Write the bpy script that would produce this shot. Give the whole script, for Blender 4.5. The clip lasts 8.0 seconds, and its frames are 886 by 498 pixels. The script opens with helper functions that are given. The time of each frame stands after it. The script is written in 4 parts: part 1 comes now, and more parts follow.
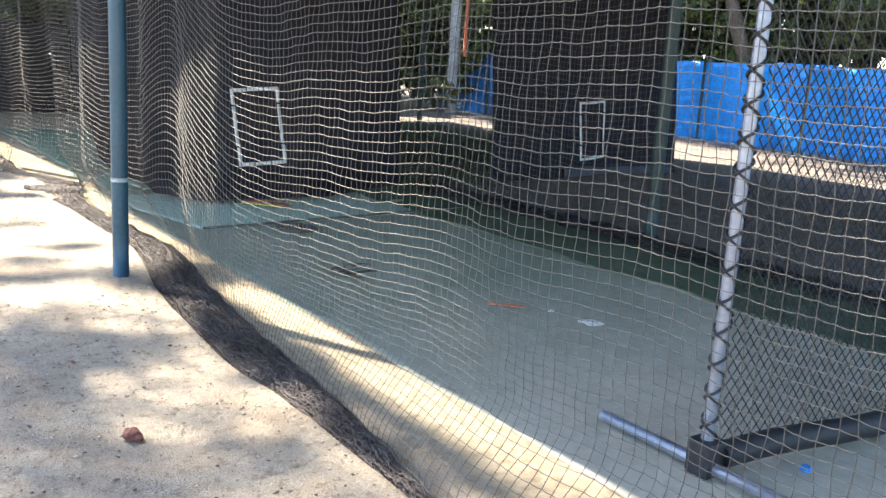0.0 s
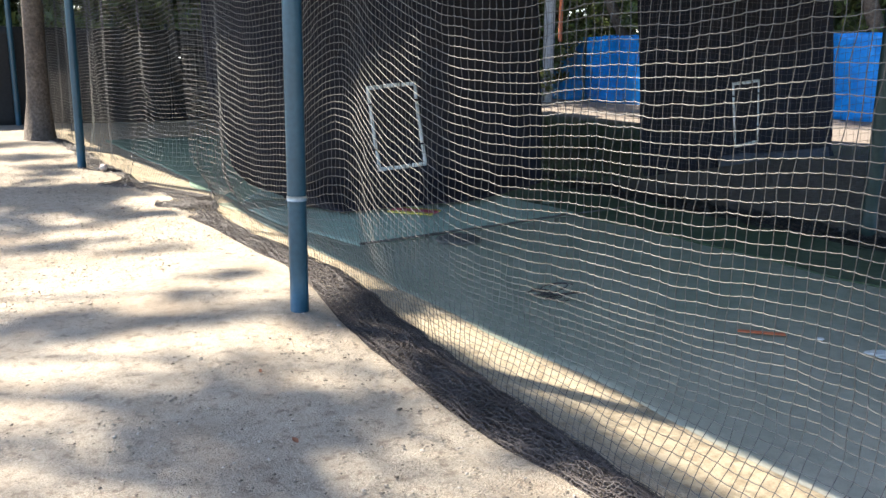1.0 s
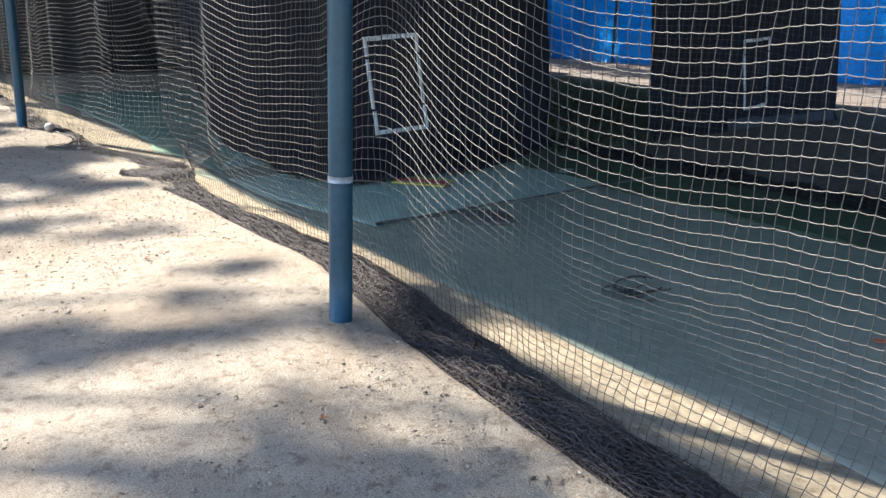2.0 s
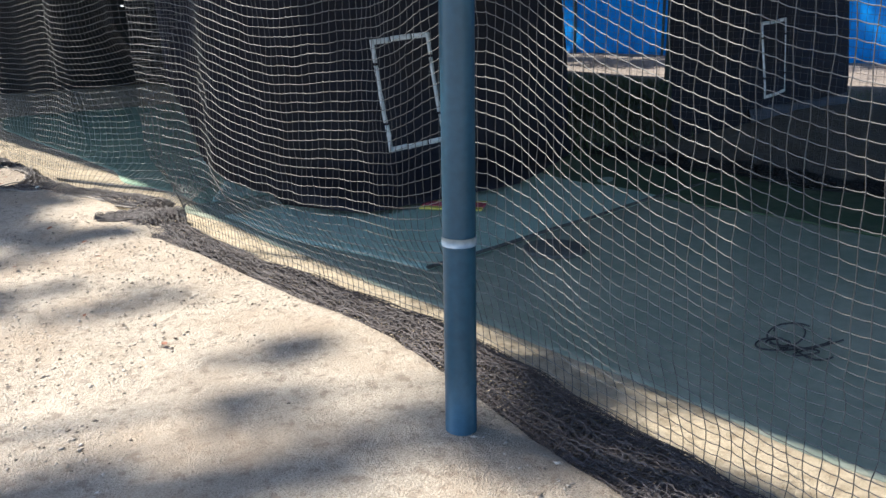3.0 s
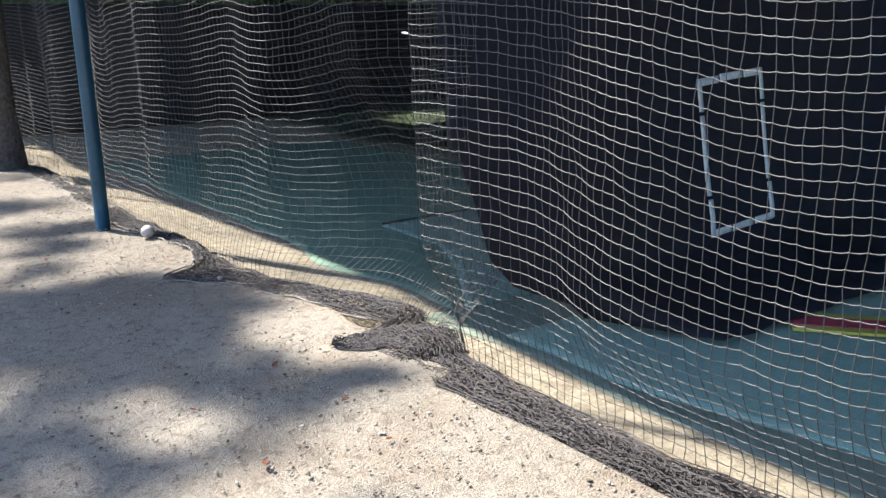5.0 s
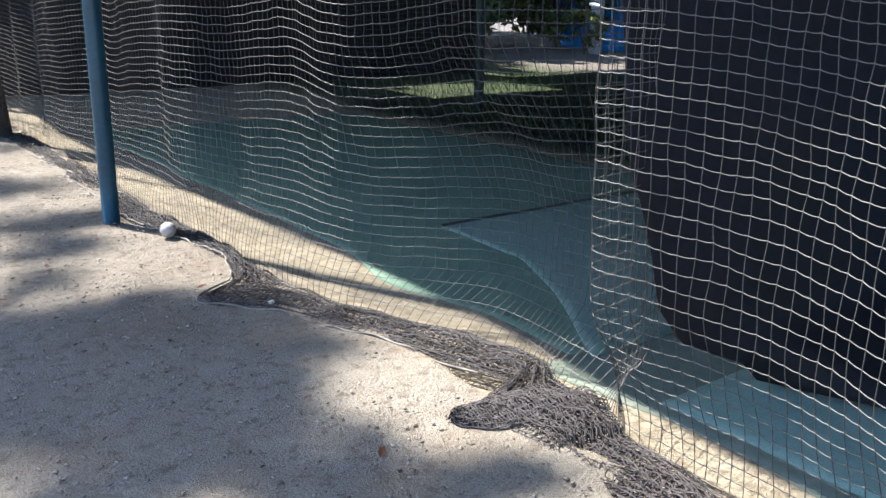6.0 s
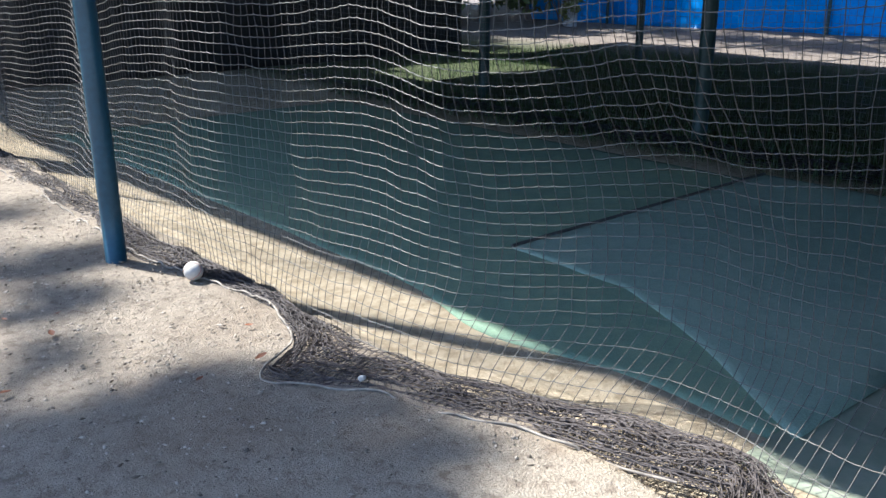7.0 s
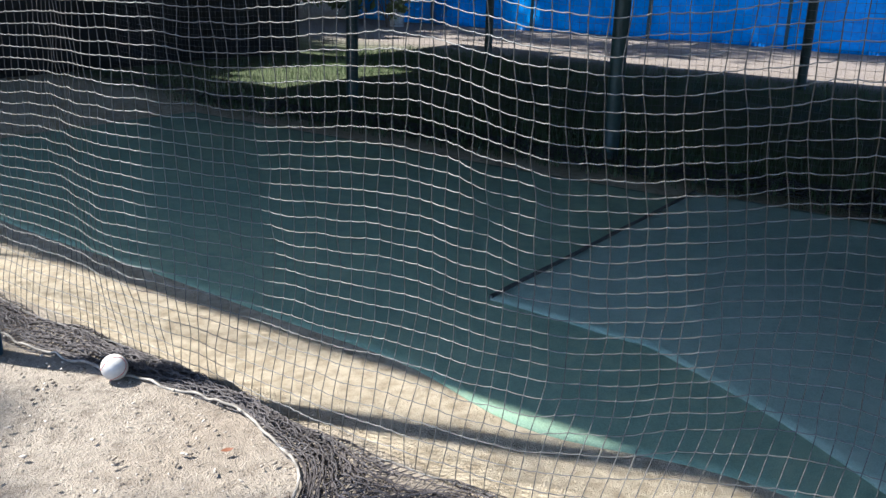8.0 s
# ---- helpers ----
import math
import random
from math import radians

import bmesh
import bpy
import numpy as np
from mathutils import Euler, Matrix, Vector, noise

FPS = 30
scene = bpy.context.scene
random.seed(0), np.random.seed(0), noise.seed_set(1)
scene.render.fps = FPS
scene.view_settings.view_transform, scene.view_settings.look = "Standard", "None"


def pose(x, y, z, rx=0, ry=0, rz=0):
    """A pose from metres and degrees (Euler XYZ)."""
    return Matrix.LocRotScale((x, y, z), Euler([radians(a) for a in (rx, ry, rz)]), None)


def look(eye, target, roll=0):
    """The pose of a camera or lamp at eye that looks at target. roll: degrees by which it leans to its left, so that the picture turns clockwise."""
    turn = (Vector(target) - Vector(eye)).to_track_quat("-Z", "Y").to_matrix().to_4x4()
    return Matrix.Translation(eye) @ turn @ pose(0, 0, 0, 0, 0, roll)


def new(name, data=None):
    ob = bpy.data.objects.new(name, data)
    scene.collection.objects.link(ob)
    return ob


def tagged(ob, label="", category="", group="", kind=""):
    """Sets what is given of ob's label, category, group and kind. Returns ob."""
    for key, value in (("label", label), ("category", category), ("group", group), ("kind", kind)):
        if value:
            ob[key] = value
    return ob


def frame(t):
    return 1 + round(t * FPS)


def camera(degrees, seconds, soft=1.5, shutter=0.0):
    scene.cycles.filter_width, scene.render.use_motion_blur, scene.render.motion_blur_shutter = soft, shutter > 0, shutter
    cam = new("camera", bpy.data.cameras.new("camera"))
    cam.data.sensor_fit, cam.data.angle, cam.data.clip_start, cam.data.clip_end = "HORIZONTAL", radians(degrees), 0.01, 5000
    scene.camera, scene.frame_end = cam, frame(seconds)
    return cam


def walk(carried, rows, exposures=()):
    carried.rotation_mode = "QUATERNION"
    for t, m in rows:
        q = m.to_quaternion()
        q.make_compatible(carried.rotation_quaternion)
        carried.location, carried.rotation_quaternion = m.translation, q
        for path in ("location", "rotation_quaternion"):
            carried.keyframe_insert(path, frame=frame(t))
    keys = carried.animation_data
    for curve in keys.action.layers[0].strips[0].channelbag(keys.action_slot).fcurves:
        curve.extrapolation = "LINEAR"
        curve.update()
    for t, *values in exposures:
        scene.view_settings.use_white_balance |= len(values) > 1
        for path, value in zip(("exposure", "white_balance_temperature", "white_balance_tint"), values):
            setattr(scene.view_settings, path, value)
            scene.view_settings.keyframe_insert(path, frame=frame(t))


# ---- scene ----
cam = camera(54.4, 8.0)
# world: x across the batting lanes, y along the row of blue posts, first post at the origin
PATH = [
    (0.0, -1.261, -4.568, 1.192, 78.075, -3.549, -35.655),
    (0.5, -1.375, -4.044, 1.167, 78.707, -1.781, -34.924),
    (1.0, -1.406, -3.531, 1.139, 77.328, -0.619, -31.348),
    (1.5, -1.438, -3.038, 1.094, 75.359, -2.049, -35.003),
    (2.0, -1.422, -2.574, 1.088, 74.496, -1.623, -35.490),
    (3.3, -1.336, -1.268, 1.076, 73.986, 1.145, -40.588),
    (3.5, -1.346, -1.082, 1.102, 73.044, 0.230, -39.564),
    (4.0, -1.369, -0.551, 1.121, 76.552, 0.864, -39.831),
    (4.5, -1.310, -0.043, 1.091, 74.587, 1.440, -38.717),
    (5.0, -1.299, 0.454, 1.104, 75.843, 1.078, -36.006),
    (5.2, -1.287, 0.666, 1.128, 75.810, 1.231, -36.473),
    (6.3, -1.200, 1.668, 1.112, 72.915, -2.257, -37.838),
    (6.5, -1.190, 1.837, 1.141, 72.594, -1.768, -39.709),
    (7.0, -1.175, 2.345, 1.130, 71.912, 0.067, -40.918),
    (7.5, -1.177, 2.841, 1.131, 72.107, -1.669, -45.916),
    (8.0, -1.123, 3.295, 1.121, 71.930, -1.581, -54.137),
]
walk(cam, [(t, pose(x, y, z, rx, ry, rz)) for t, x, y, z, rx, ry, rz in PATH],
     exposures=[(0.0, 2.82, 6350, 10), (0.5, 2.65, 6350, 10), (1.0, 2.3, 6150, 10), (1.5, 2.02, 5900, 10), (2.0, 1.95, 5800, 10), (3.5, 1.74, 5650, 10), (5.0, 1.8, 5500, 10), (8.0, 1.9, 5330, 10)])

# ---- light: afternoon sun from behind the far posts, clear sky ----
SUN_DIR = Vector((-0.40, 0.96, 1.35)).normalized()
world = bpy.data.worlds.new("sky")
scene.world = world
world.use_nodes = True
wn = world.node_tree.nodes
sky = wn.new("ShaderNodeTexSky")
sky.sky_type, sky.sun_disc = "NISHITA", False
sky.sun_elevation = math.asin(SUN_DIR.z)
sky.sun_rotation = math.atan2(SUN_DIR.x, SUN_DIR.y)
world.node_tree.links.new(sky.outputs[0], wn["Background"].inputs[0])
wn["Background"].inputs[1].default_value = 0.108
sun = new("sun", bpy.data.lights.new("sun", "SUN"))
sun.data.energy, sun.data.angle, sun.data.color = 5.0, radians(0.9), (1.0, 0.89, 0.71)
sun.matrix_world = look(SUN_DIR * 60, (0, 0, 0))

FLOOR = -0.045      # the lanes lie a little lower than the slab
LIT = 0.65         # where the roof's shade begins on the floor
ROOF_Z = 2.75


# ---- materials ----
def material(name, rough=0.8, metal=0.0):
    m = bpy.data.materials.new(name)
    m.use_nodes = True
    b = m.node_tree.nodes["Principled BSDF"]
    b.inputs["Roughness"].default_value, b.inputs["Metallic"].default_value = rough, metal
    return m, m.node_tree, b


def tex_noise(nt, scale, detail=4.0, rough=0.55, coord="Object", vec=None):
    n = nt.nodes.new("ShaderNodeTexNoise")
    n.inputs["Scale"].default_value, n.inputs["Detail"].default_value, n.inputs["Roughness"].default_value = scale, detail, rough
    if vec is None:
        tc = nt.nodes.new("ShaderNodeTexCoord")
        vec = tc.outputs[coord]
    nt.links.new(vec, n.inputs["Vector"])
    return n.outputs["Fac"]


def ramp(nt, fac, stops):
    r = nt.nodes.new("ShaderNodeValToRGB")
    els = r.color_ramp.elements
    while len(els) < len(stops):
        els.new(0.5)
    for e, (p, c) in zip(els, stops):
        e.position, e.color = p, (*c, 1)
    nt.links.new(fac, r.inputs[0])
    return r.outputs[0]


def mix(nt, fac, a, b, mode="MIX"):
    n = nt.nodes.new("ShaderNodeMix")
    n.data_type, n.blend_type = "RGBA", mode
    for sock, v in ((n.inputs[0], fac), (n.inputs[6], a), (n.inputs[7], b)):
        if isinstance(v, (int, float)):
            sock.default_value = v
        elif isinstance(v, tuple):
            sock.default_value = (*v, 1)
        else:
            nt.links.new(v, sock)
    return n.outputs[2]


def bump(nt, b, height, strength=0.3, dist=0.01):
    n = nt.nodes.new("ShaderNodeBump")
    n.inputs["Strength"].default_value, n.inputs["Distance"].default_value = strength, dist
    nt.links.new(height, n.inputs["Height"])
    nt.links.new(n.outputs[0], b.inputs["Normal"])


def two_scale(name, dark, light, fine, coarse, rough=0.85, metal=0.0, bump_s=0.3, bump_d=0.004, stain=None):
    m, nt, b = material(name, rough, metal)
    f = tex_noise(nt, fine, 6)
    c = tex_noise(nt, coarse, 3)
    col = ramp(nt, f, [(0.3, dark), (0.7, light)])
    st = stain or tuple(0.7 * v for v in dark)
    col = mix(nt, ramp(nt, c, [(0.45, (0, 0, 0)), (0.75, (0.7, 0.7, 0.7))]), col, st)
    nt.links.new(col, b.inputs["Base Color"])
    bump(nt, b, f, bump_s, bump_d)
    return m


def ground_material():
    m, nt, b = material("sandy_ground", 0.95)
    tc = nt.nodes.new("ShaderNodeTexCoord")
    v = tc.outputs["Object"]
    fine, mid, big = tex_noise(nt, 160, 4, 0.7, vec=v), tex_noise(nt, 22, 5, 0.65, vec=v), tex_noise(nt, 1.6, 4, vec=v)
    grit = tex_noise(nt, 420, 3, 0.75, vec=v)
    col = ramp(nt, fine, [(0.30, (0.13, 0.102, 0.075)), (0.45, (0.365, 0.308, 0.238)), (0.70, (0.55, 0.475, 0.375))])
    col = mix(nt, ramp(nt, grit, [(0.36, (0.75, 0.75, 0.75)), (0.46, (0, 0, 0))]), col, (0.17, 0.135, 0.105))
    col = mix(nt, ramp(nt, mid, [(0.36, (0.8, 0.8, 0.8)), (0.47, (0, 0, 0))]), col, (0.20, 0.155, 0.115))
    lumps = tex_noise(nt, 7, 5, 0.6, vec=v)
    col = mix(nt, ramp(nt, lumps, [(0.52, (0, 0, 0)), (0.70, (0.55, 0.55, 0.55))]), col, (0.48, 0.42, 0.335))
    col = mix(nt, ramp(nt, big, [(0.46, (0, 0, 0)), (0.70, (0.75, 0.75, 0.75))]), col, (0.27, 0.20, 0.135))
    sep = nt.nodes.new("ShaderNodeSeparateXYZ")
    nt.links.new(v, sep.inputs[0])

    def band(axis, lo, hi):
        r = nt.nodes.new("ShaderNodeMapRange")
        r.inputs[1].default_value, r.inputs[2].default_value = lo, hi
        nt.links.new(sep.outputs[axis], r.inputs[0])
        return r.outputs[0]
    # browner dirt trodden along the far half, and a tan hard strip beside the lane
    col = mix(nt, mix(nt, 1.0, band(1, 3.2, 4.8), (0.62, 0.62, 0.62), "MULTIPLY"), col, ramp(nt, mid, [(0.3, (0.125, 0.10, 0.075)), (0.7, (0.285, 0.237, 0.182))]))
    tan = ramp(nt, mid, [(0.3, (0.30, 0.235, 0.145)), (0.55, (0.50, 0.41, 0.28)), (0.8, (0.58, 0.49, 0.355))])
    col = mix(nt, mix(nt, 1.0, band(0, 0.24, 0.40), (0.8, 0.8, 0.8), "MULTIPLY"), col, tan)
    # past the lanes the sand gives way to darker soil
    far = nt.nodes.new("ShaderNodeMapRange")
    far.inputs[1].default_value, far.inputs[2].default_value = 3.4, 4.0
    nt.links.new(sep.outputs[0], far.inputs[0])
    soil = ramp(nt, mid, [(0.3, (0.10, 0.08, 0.065)), (0.7, (0.235, 0.195, 0.165))])
    turfy = ramp(nt, fine, [(0.3, (0.025, 0.035, 0.010)), (0.7, (0.075, 0.095, 0.028))])
    lo, hi = nt.nodes.new("ShaderNodeMapRange"), nt.nodes.new("ShaderNodeMapRange")
    lo.inputs[1].default_value, lo.inputs[2].default_value = 2.2, 4.6
    hi.inputs[1].default_value, hi.inputs[2].default_value = 9.8, 8.2
    nt.links.new(sep.outputs[1], lo.inputs[0])
    nt.links.new(sep.outputs[0], hi.inputs[0])
    gm = nt.nodes.new("ShaderNodeMath")
    gm.operation = "MULTIPLY"
    nt.links.new(lo.outputs[0], gm.inputs[0])
    nt.links.new(hi.outputs[0], gm.inputs[1])
    soil = mix(nt, gm.outputs[0], soil, turfy)
    col = mix(nt, far.outputs[0], col, soil)
    nt.links.new(col, b.inputs["Base Color"])
    add = nt.nodes.new("ShaderNodeMath")
    nt.links.new(fine, add.inputs[0])
    nt.links.new(mid, add.inputs[1])
    add2 = nt.nodes.new("ShaderNodeMath")
    nt.links.new(add.outputs[0], add2.inputs[0])
    nt.links.new(lumps, add2.inputs[1])
    grains = nt.nodes.new("ShaderNodeTexVoronoi")
    grains.inputs["Scale"].default_value = 130
    swirl = nt.nodes.new("ShaderNodeTexNoise")
    swirl.inputs["Scale"].default_value, swirl.inputs["Detail"].default_value = 45, 4
    nt.links.new(v, swirl.inputs["Vector"])
    nt.links.new(mix(nt, 0.03, v, swirl.outputs["Color"], "ADD"), grains.inputs["Vector"])
    sub = nt.nodes.new("ShaderNodeMath")
    sub.operation = "MULTIPLY_ADD"
    nt.links.new(grains.outputs["Distance"], sub.inputs[0])
    sub.inputs[1].default_value = -0.16
    nt.links.new(add2.outputs[0], sub.inputs[2])
    bump(nt, b, sub.outputs[0], 0.9, 0.017)
    return m


def turf_material(name, blade, dust, dustiness, greener=None):
    m, nt, b = material(name, 0.9)
    tc = nt.nodes.new("ShaderNodeTexCoord")
    v = tc.outputs["Object"]
    fine, mid, big = tex_noise(nt, 260, 3, 0.7, vec=v), tex_noise(nt, 14, 5, 0.65, vec=v), tex_noise(nt, 0.9, 4, vec=v)
    col = ramp(nt, fine, [(0.3, tuple(0.6 * c for c in blade)), (0.7, tuple(1.25 * c for c in blade))])
    d = mix(nt, 0.5, mid, big)
    col = mix(nt, ramp(nt, d, [(0.5 - dustiness, (0, 0, 0)), (0.75 - dustiness / 2, (0.85, 0.85, 0.85))]), col, dust)
    if greener:
        # less trodden along the lane: between the two places its own grey-green shows again
        sep = nt.nodes.new("ShaderNodeSeparateXYZ")
        nt.links.new(v, sep.inputs[0])
        r = nt.nodes.new("ShaderNodeMapRange")
        r.inputs[1].default_value, r.inputs[2].default_value = greener[0], greener[1]
        nt.links.new(sep.outputs[1], r.inputs[0])
        col = mix(nt, mix(nt, 1.0, r.outputs[0], ramp(nt, d, [(0.35, (1, 1, 1)), (0.65, (0.6, 0.6, 0.6))]), "MULTIPLY"), col, greener[2])
    nt.links.new(col, b.inputs["Base Color"])
    bump(nt, b, fine, 0.5, 0.006)
    return m


def leaf_material(name, base):
    m, nt, b = material(name, 0.55)
    gi = nt.nodes.new("ShaderNodeNewGeometry")
    c = ramp(nt, gi.outputs["Random Per Island"], [(0.0, tuple(0.5 * x for x in base)), (0.6, base), (1.0, tuple(1.5 * x for x in base))])
    nt.links.new(c, b.inputs["Base Color"])
    b.inputs["Transmission Weight"].default_value = 0.0
    tr = nt.nodes.new("ShaderNodeBsdfTranslucent")
    nt.links.new(c, tr.inputs[0])
    mx = nt.nodes.new("ShaderNodeMixShader")
    mx.inputs[0].default_value = 0.35
    out = nt.nodes["Material Output"]
    nt.links.new(b.outputs[0], mx.inputs[1])
    nt.links.new(tr.outputs[0], mx.inputs[2])
    nt.links.new(mx.outputs[0], out.inputs[0])
    return m


M_GROUND = ground_material()
M_LANE = turf_material("dusty_lane_floor", (0.22, 0.225, 0.17), (0.50, 0.46, 0.37), 0.36, (-2.3, -0.6, (0.185, 0.225, 0.165)))
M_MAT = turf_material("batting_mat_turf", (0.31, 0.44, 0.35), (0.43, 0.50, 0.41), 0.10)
# a darker tone of the batting mat's two colours
M_MAT_DARKER = turf_material("darker_mat_turf", (0.255, 0.36, 0.285), (0.36, 0.425, 0.34), 0.10)
M_GREEN = turf_material("green_lane_turf", (0.20, 0.295, 0.205), (0.31, 0.38, 0.235), 0.05)
M_STRIP = turf_material("dark_grass_strip", (0.045, 0.085, 0.04), (0.13, 0.145, 0.10), 0.04)
M_CLOTH = two_scale("black_vinyl_curtain", (0.010, 0.010, 0.015), (0.019, 0.018, 0.026), 30, 1.2, 0.7, 0, 0.3, 0.004, (0.026, 0.020, 0.018))
M_CLOTH.node_tree.nodes["Principled BSDF"].inputs["Specular IOR Level"].default_value = 0.2
M_BANDCLOTH = two_scale("slate_blue_cloth", (0.045, 0.05, 0.068), (0.075, 0.08, 0.10), 30, 3, 0.8)
M_TAPE = two_scale("white_tape", (0.62, 0.62, 0.6), (0.8, 0.8, 0.78), 60, 12, 0.5, 0, 0.2, 0.001, (0.45, 0.45, 0.43))
M_POST = two_scale("blue_green_post_paint", (0.009, 0.047, 0.076), (0.017, 0.068, 0.105), 45, 3.5, 0.38, 0, 0.25, 0.002, (0.010, 0.033, 0.050))
M_DARKPOST = two_scale("dark_green_post_paint", (0.010, 0.028, 0.026), (0.018, 0.042, 0.038), 40, 3, 0.5)
M_BAND = two_scale("pale_band_tape", (0.22, 0.27, 0.29), (0.42, 0.47, 0.49), 50, 9, 0.5)
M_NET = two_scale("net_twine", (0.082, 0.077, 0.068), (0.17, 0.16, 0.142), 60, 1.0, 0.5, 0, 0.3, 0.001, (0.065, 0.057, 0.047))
# same twine for the uprights, their shade put into a darker colour
M_NETCOL = two_scale("net_twine_shaded", (0.034, 0.031, 0.028), (0.085, 0.078, 0.068), 60, 1.0, 0.5, 0, 0.3, 0.001, (0.042, 0.037, 0.033))
M_NETDARK = two_scale("dark_net_twine", (0.036, 0.030, 0.030), (0.140, 0.120, 0.114), 60, 3.0, 0.5)
M_NETDARK.node_tree.nodes["Principled BSDF"].inputs["Specular IOR Level"].default_value = 0.3
M_ROPE = two_scale("hem_rope", (0.10, 0.085, 0.07), (0.36, 0.32, 0.27), 25, 9.0, 0.85)
M_GALV = two_scale("galvanised_pipe", (0.22, 0.24, 0.30), (0.34, 0.37, 0.44), 35, 5, 0.42, 0.6, 0.15, 0.001)
M_PAD = two_scale("black_foam_pad", (0.012, 0.012, 0.014), (0.03, 0.03, 0.034), 40, 5, 0.6)
M_BLUE = two_scale("blue_tarpaulin", (0.005, 0.20, 0.62), (0.010, 0.30, 0.80), 16, 0.8, 0.45, 0, 0.3, 0.01, (0.004, 0.13, 0.46))
M_ROOF = two_scale("dark_green_roof_cloth", (0.02, 0.035, 0.025), (0.04, 0.06, 0.045), 25, 1.0, 0.8)
M_FENCE = two_scale("black_windscreen", (0.008, 0.008, 0.009), (0.018, 0.018, 0.019), 30, 0.8, 0.8)
M_BARK = two_scale("bark", (0.06, 0.045, 0.035), (0.17, 0.135, 0.105), 30, 4, 0.95, 0, 0.8, 0.02)
M_LEAF = leaf_material("leaves", (0.105, 0.14, 0.040))
M_LEAF_Y = leaf_material("yellowing_leaves", (0.17, 0.19, 0.055))
M_GRASS = leaf_material("grass_blades", (0.05, 0.085, 0.03))
M_BALL = two_scale("scuffed_leather", (0.40, 0.37, 0.33), (0.62, 0.58, 0.53), 40, 14, 0.6)
M_STITCH, _nt, _b = material("red_stitch", 0.7)
_b.inputs["Base Color"].default_value = (0.35, 0.06, 0.05, 1)
M_ROCK = two_scale("reddish_stone", (0.10, 0.035, 0.025), (0.2, 0.08, 0.06), 40, 9, 0.9)
M_RED = two_scale("red_paint", (0.42, 0.05, 0.08), (0.55, 0.09, 0.12), 70, 9, 0.6)
M_YELLOW = two_scale("yellow_paint", (0.55, 0.45, 0.06), (0.7, 0.6, 0.12), 70, 9, 0.6)
M_ORANGE = two_scale("faded_orange_paint", (0.58, 0.15, 0.06), (0.68, 0.21, 0.1), 70, 20, 0.8)
M_RUBBER = two_scale("dirty_rubber", (0.05, 0.055, 0.05), (0.11, 0.11, 0.10), 50, 8, 0.85)
M_PAPER = two_scale("white_plastic", (0.62, 0.62, 0.6), (0.8, 0.8, 0.78), 30, 9, 0.6)
M_SCRAP = two_scale("grubby_paper", (0.35, 0.33, 0.29), (0.6, 0.57, 0.52), 30, 14, 0.8)
M_POLE = two_scale("weathered_pole", (0.30, 0.29, 0.28), (0.5, 0.48, 0.46), 30, 2, 0.85)
M_PEBBLE, _nt, _b = material("pebbles", 0.9)
_gi = _nt.nodes.new("ShaderNodeNewGeometry")
_nt.links.new(ramp(_nt, _gi.outputs["Random Per Island"], [(0, (0.08, 0.06, 0.045)), (0.3, (0.20, 0.165, 0.125)), (1, (0.46, 0.40, 0.33))]), _b.inputs["Base Color"])
M_DRYLEAF = leaf_material("dry_leaves", (0.20, 0.075, 0.035))


# ---- mesh helpers ----
def thing(name, label, category, group="", kind="", at=(0, 0, 0)):
    ob = new(name)
    ob.location = at
    return tagged(ob, label, category, group, kind)


def finish(name, me, mat, parent=None, label="", smooth=False):
    me.materials.append(mat)
    if smooth:
        me.polygons.foreach_set("use_smooth", [True] * len(me.polygons))
    ob = new(name, me)
    if parent is not None:
        ob.parent = parent
    return tagged(ob, label)


def part(name, bm, mat, parent=None, label="", smooth=False):
    me = bpy.data.meshes.new(name)
    bm.to_mesh(me)
    bm.free()
    return finish(name, me, mat, parent, label, smooth)


def raw(name, verts, faces, mat, parent=None, label="", smooth=False):
    me = bpy.data.meshes.new(name)
    verts = np.asarray(verts, dtype=np.float32).reshape(-1, 3)
    faces = np.asarray(faces, dtype=np.int32)
    n, k = faces.shape
    me.vertices.add(len(verts))
    me.vertices.foreach_set("co", verts.ravel())
    me.loops.add(n * k)
    me.loops.foreach_set("vertex_index", faces.ravel())
    me.polygons.add(n)
    me.polygons.foreach_set("loop_start", np.arange(0, n * k, k, dtype=np.int32))
    me.polygons.foreach_set("loop_total", np.full(n, k, dtype=np.int32))
    me.update(calc_edges=True)
    me.validate()
    return finish(name, me, mat, parent, label, smooth)


def box(bm, x0, x1, y0, y1, z0, z1, bevel=0.0):
    r = bmesh.ops.create_cube(bm, size=1.0)
    bmesh.ops.scale(bm, vec=(x1 - x0, y1 - y0, z1 - z0), verts=r["verts"])
    bmesh.ops.translate(bm, vec=((x0 + x1) / 2, (y0 + y1) / 2, (z0 + z1) / 2), verts=r["verts"])
    if bevel:
        es = list({e for v in r["verts"] for e in v.link_edges})
        bmesh.ops.bevel(bm, geom=es, offset=bevel, segments=2, affect="EDGES", profile=0.6)
    return bm


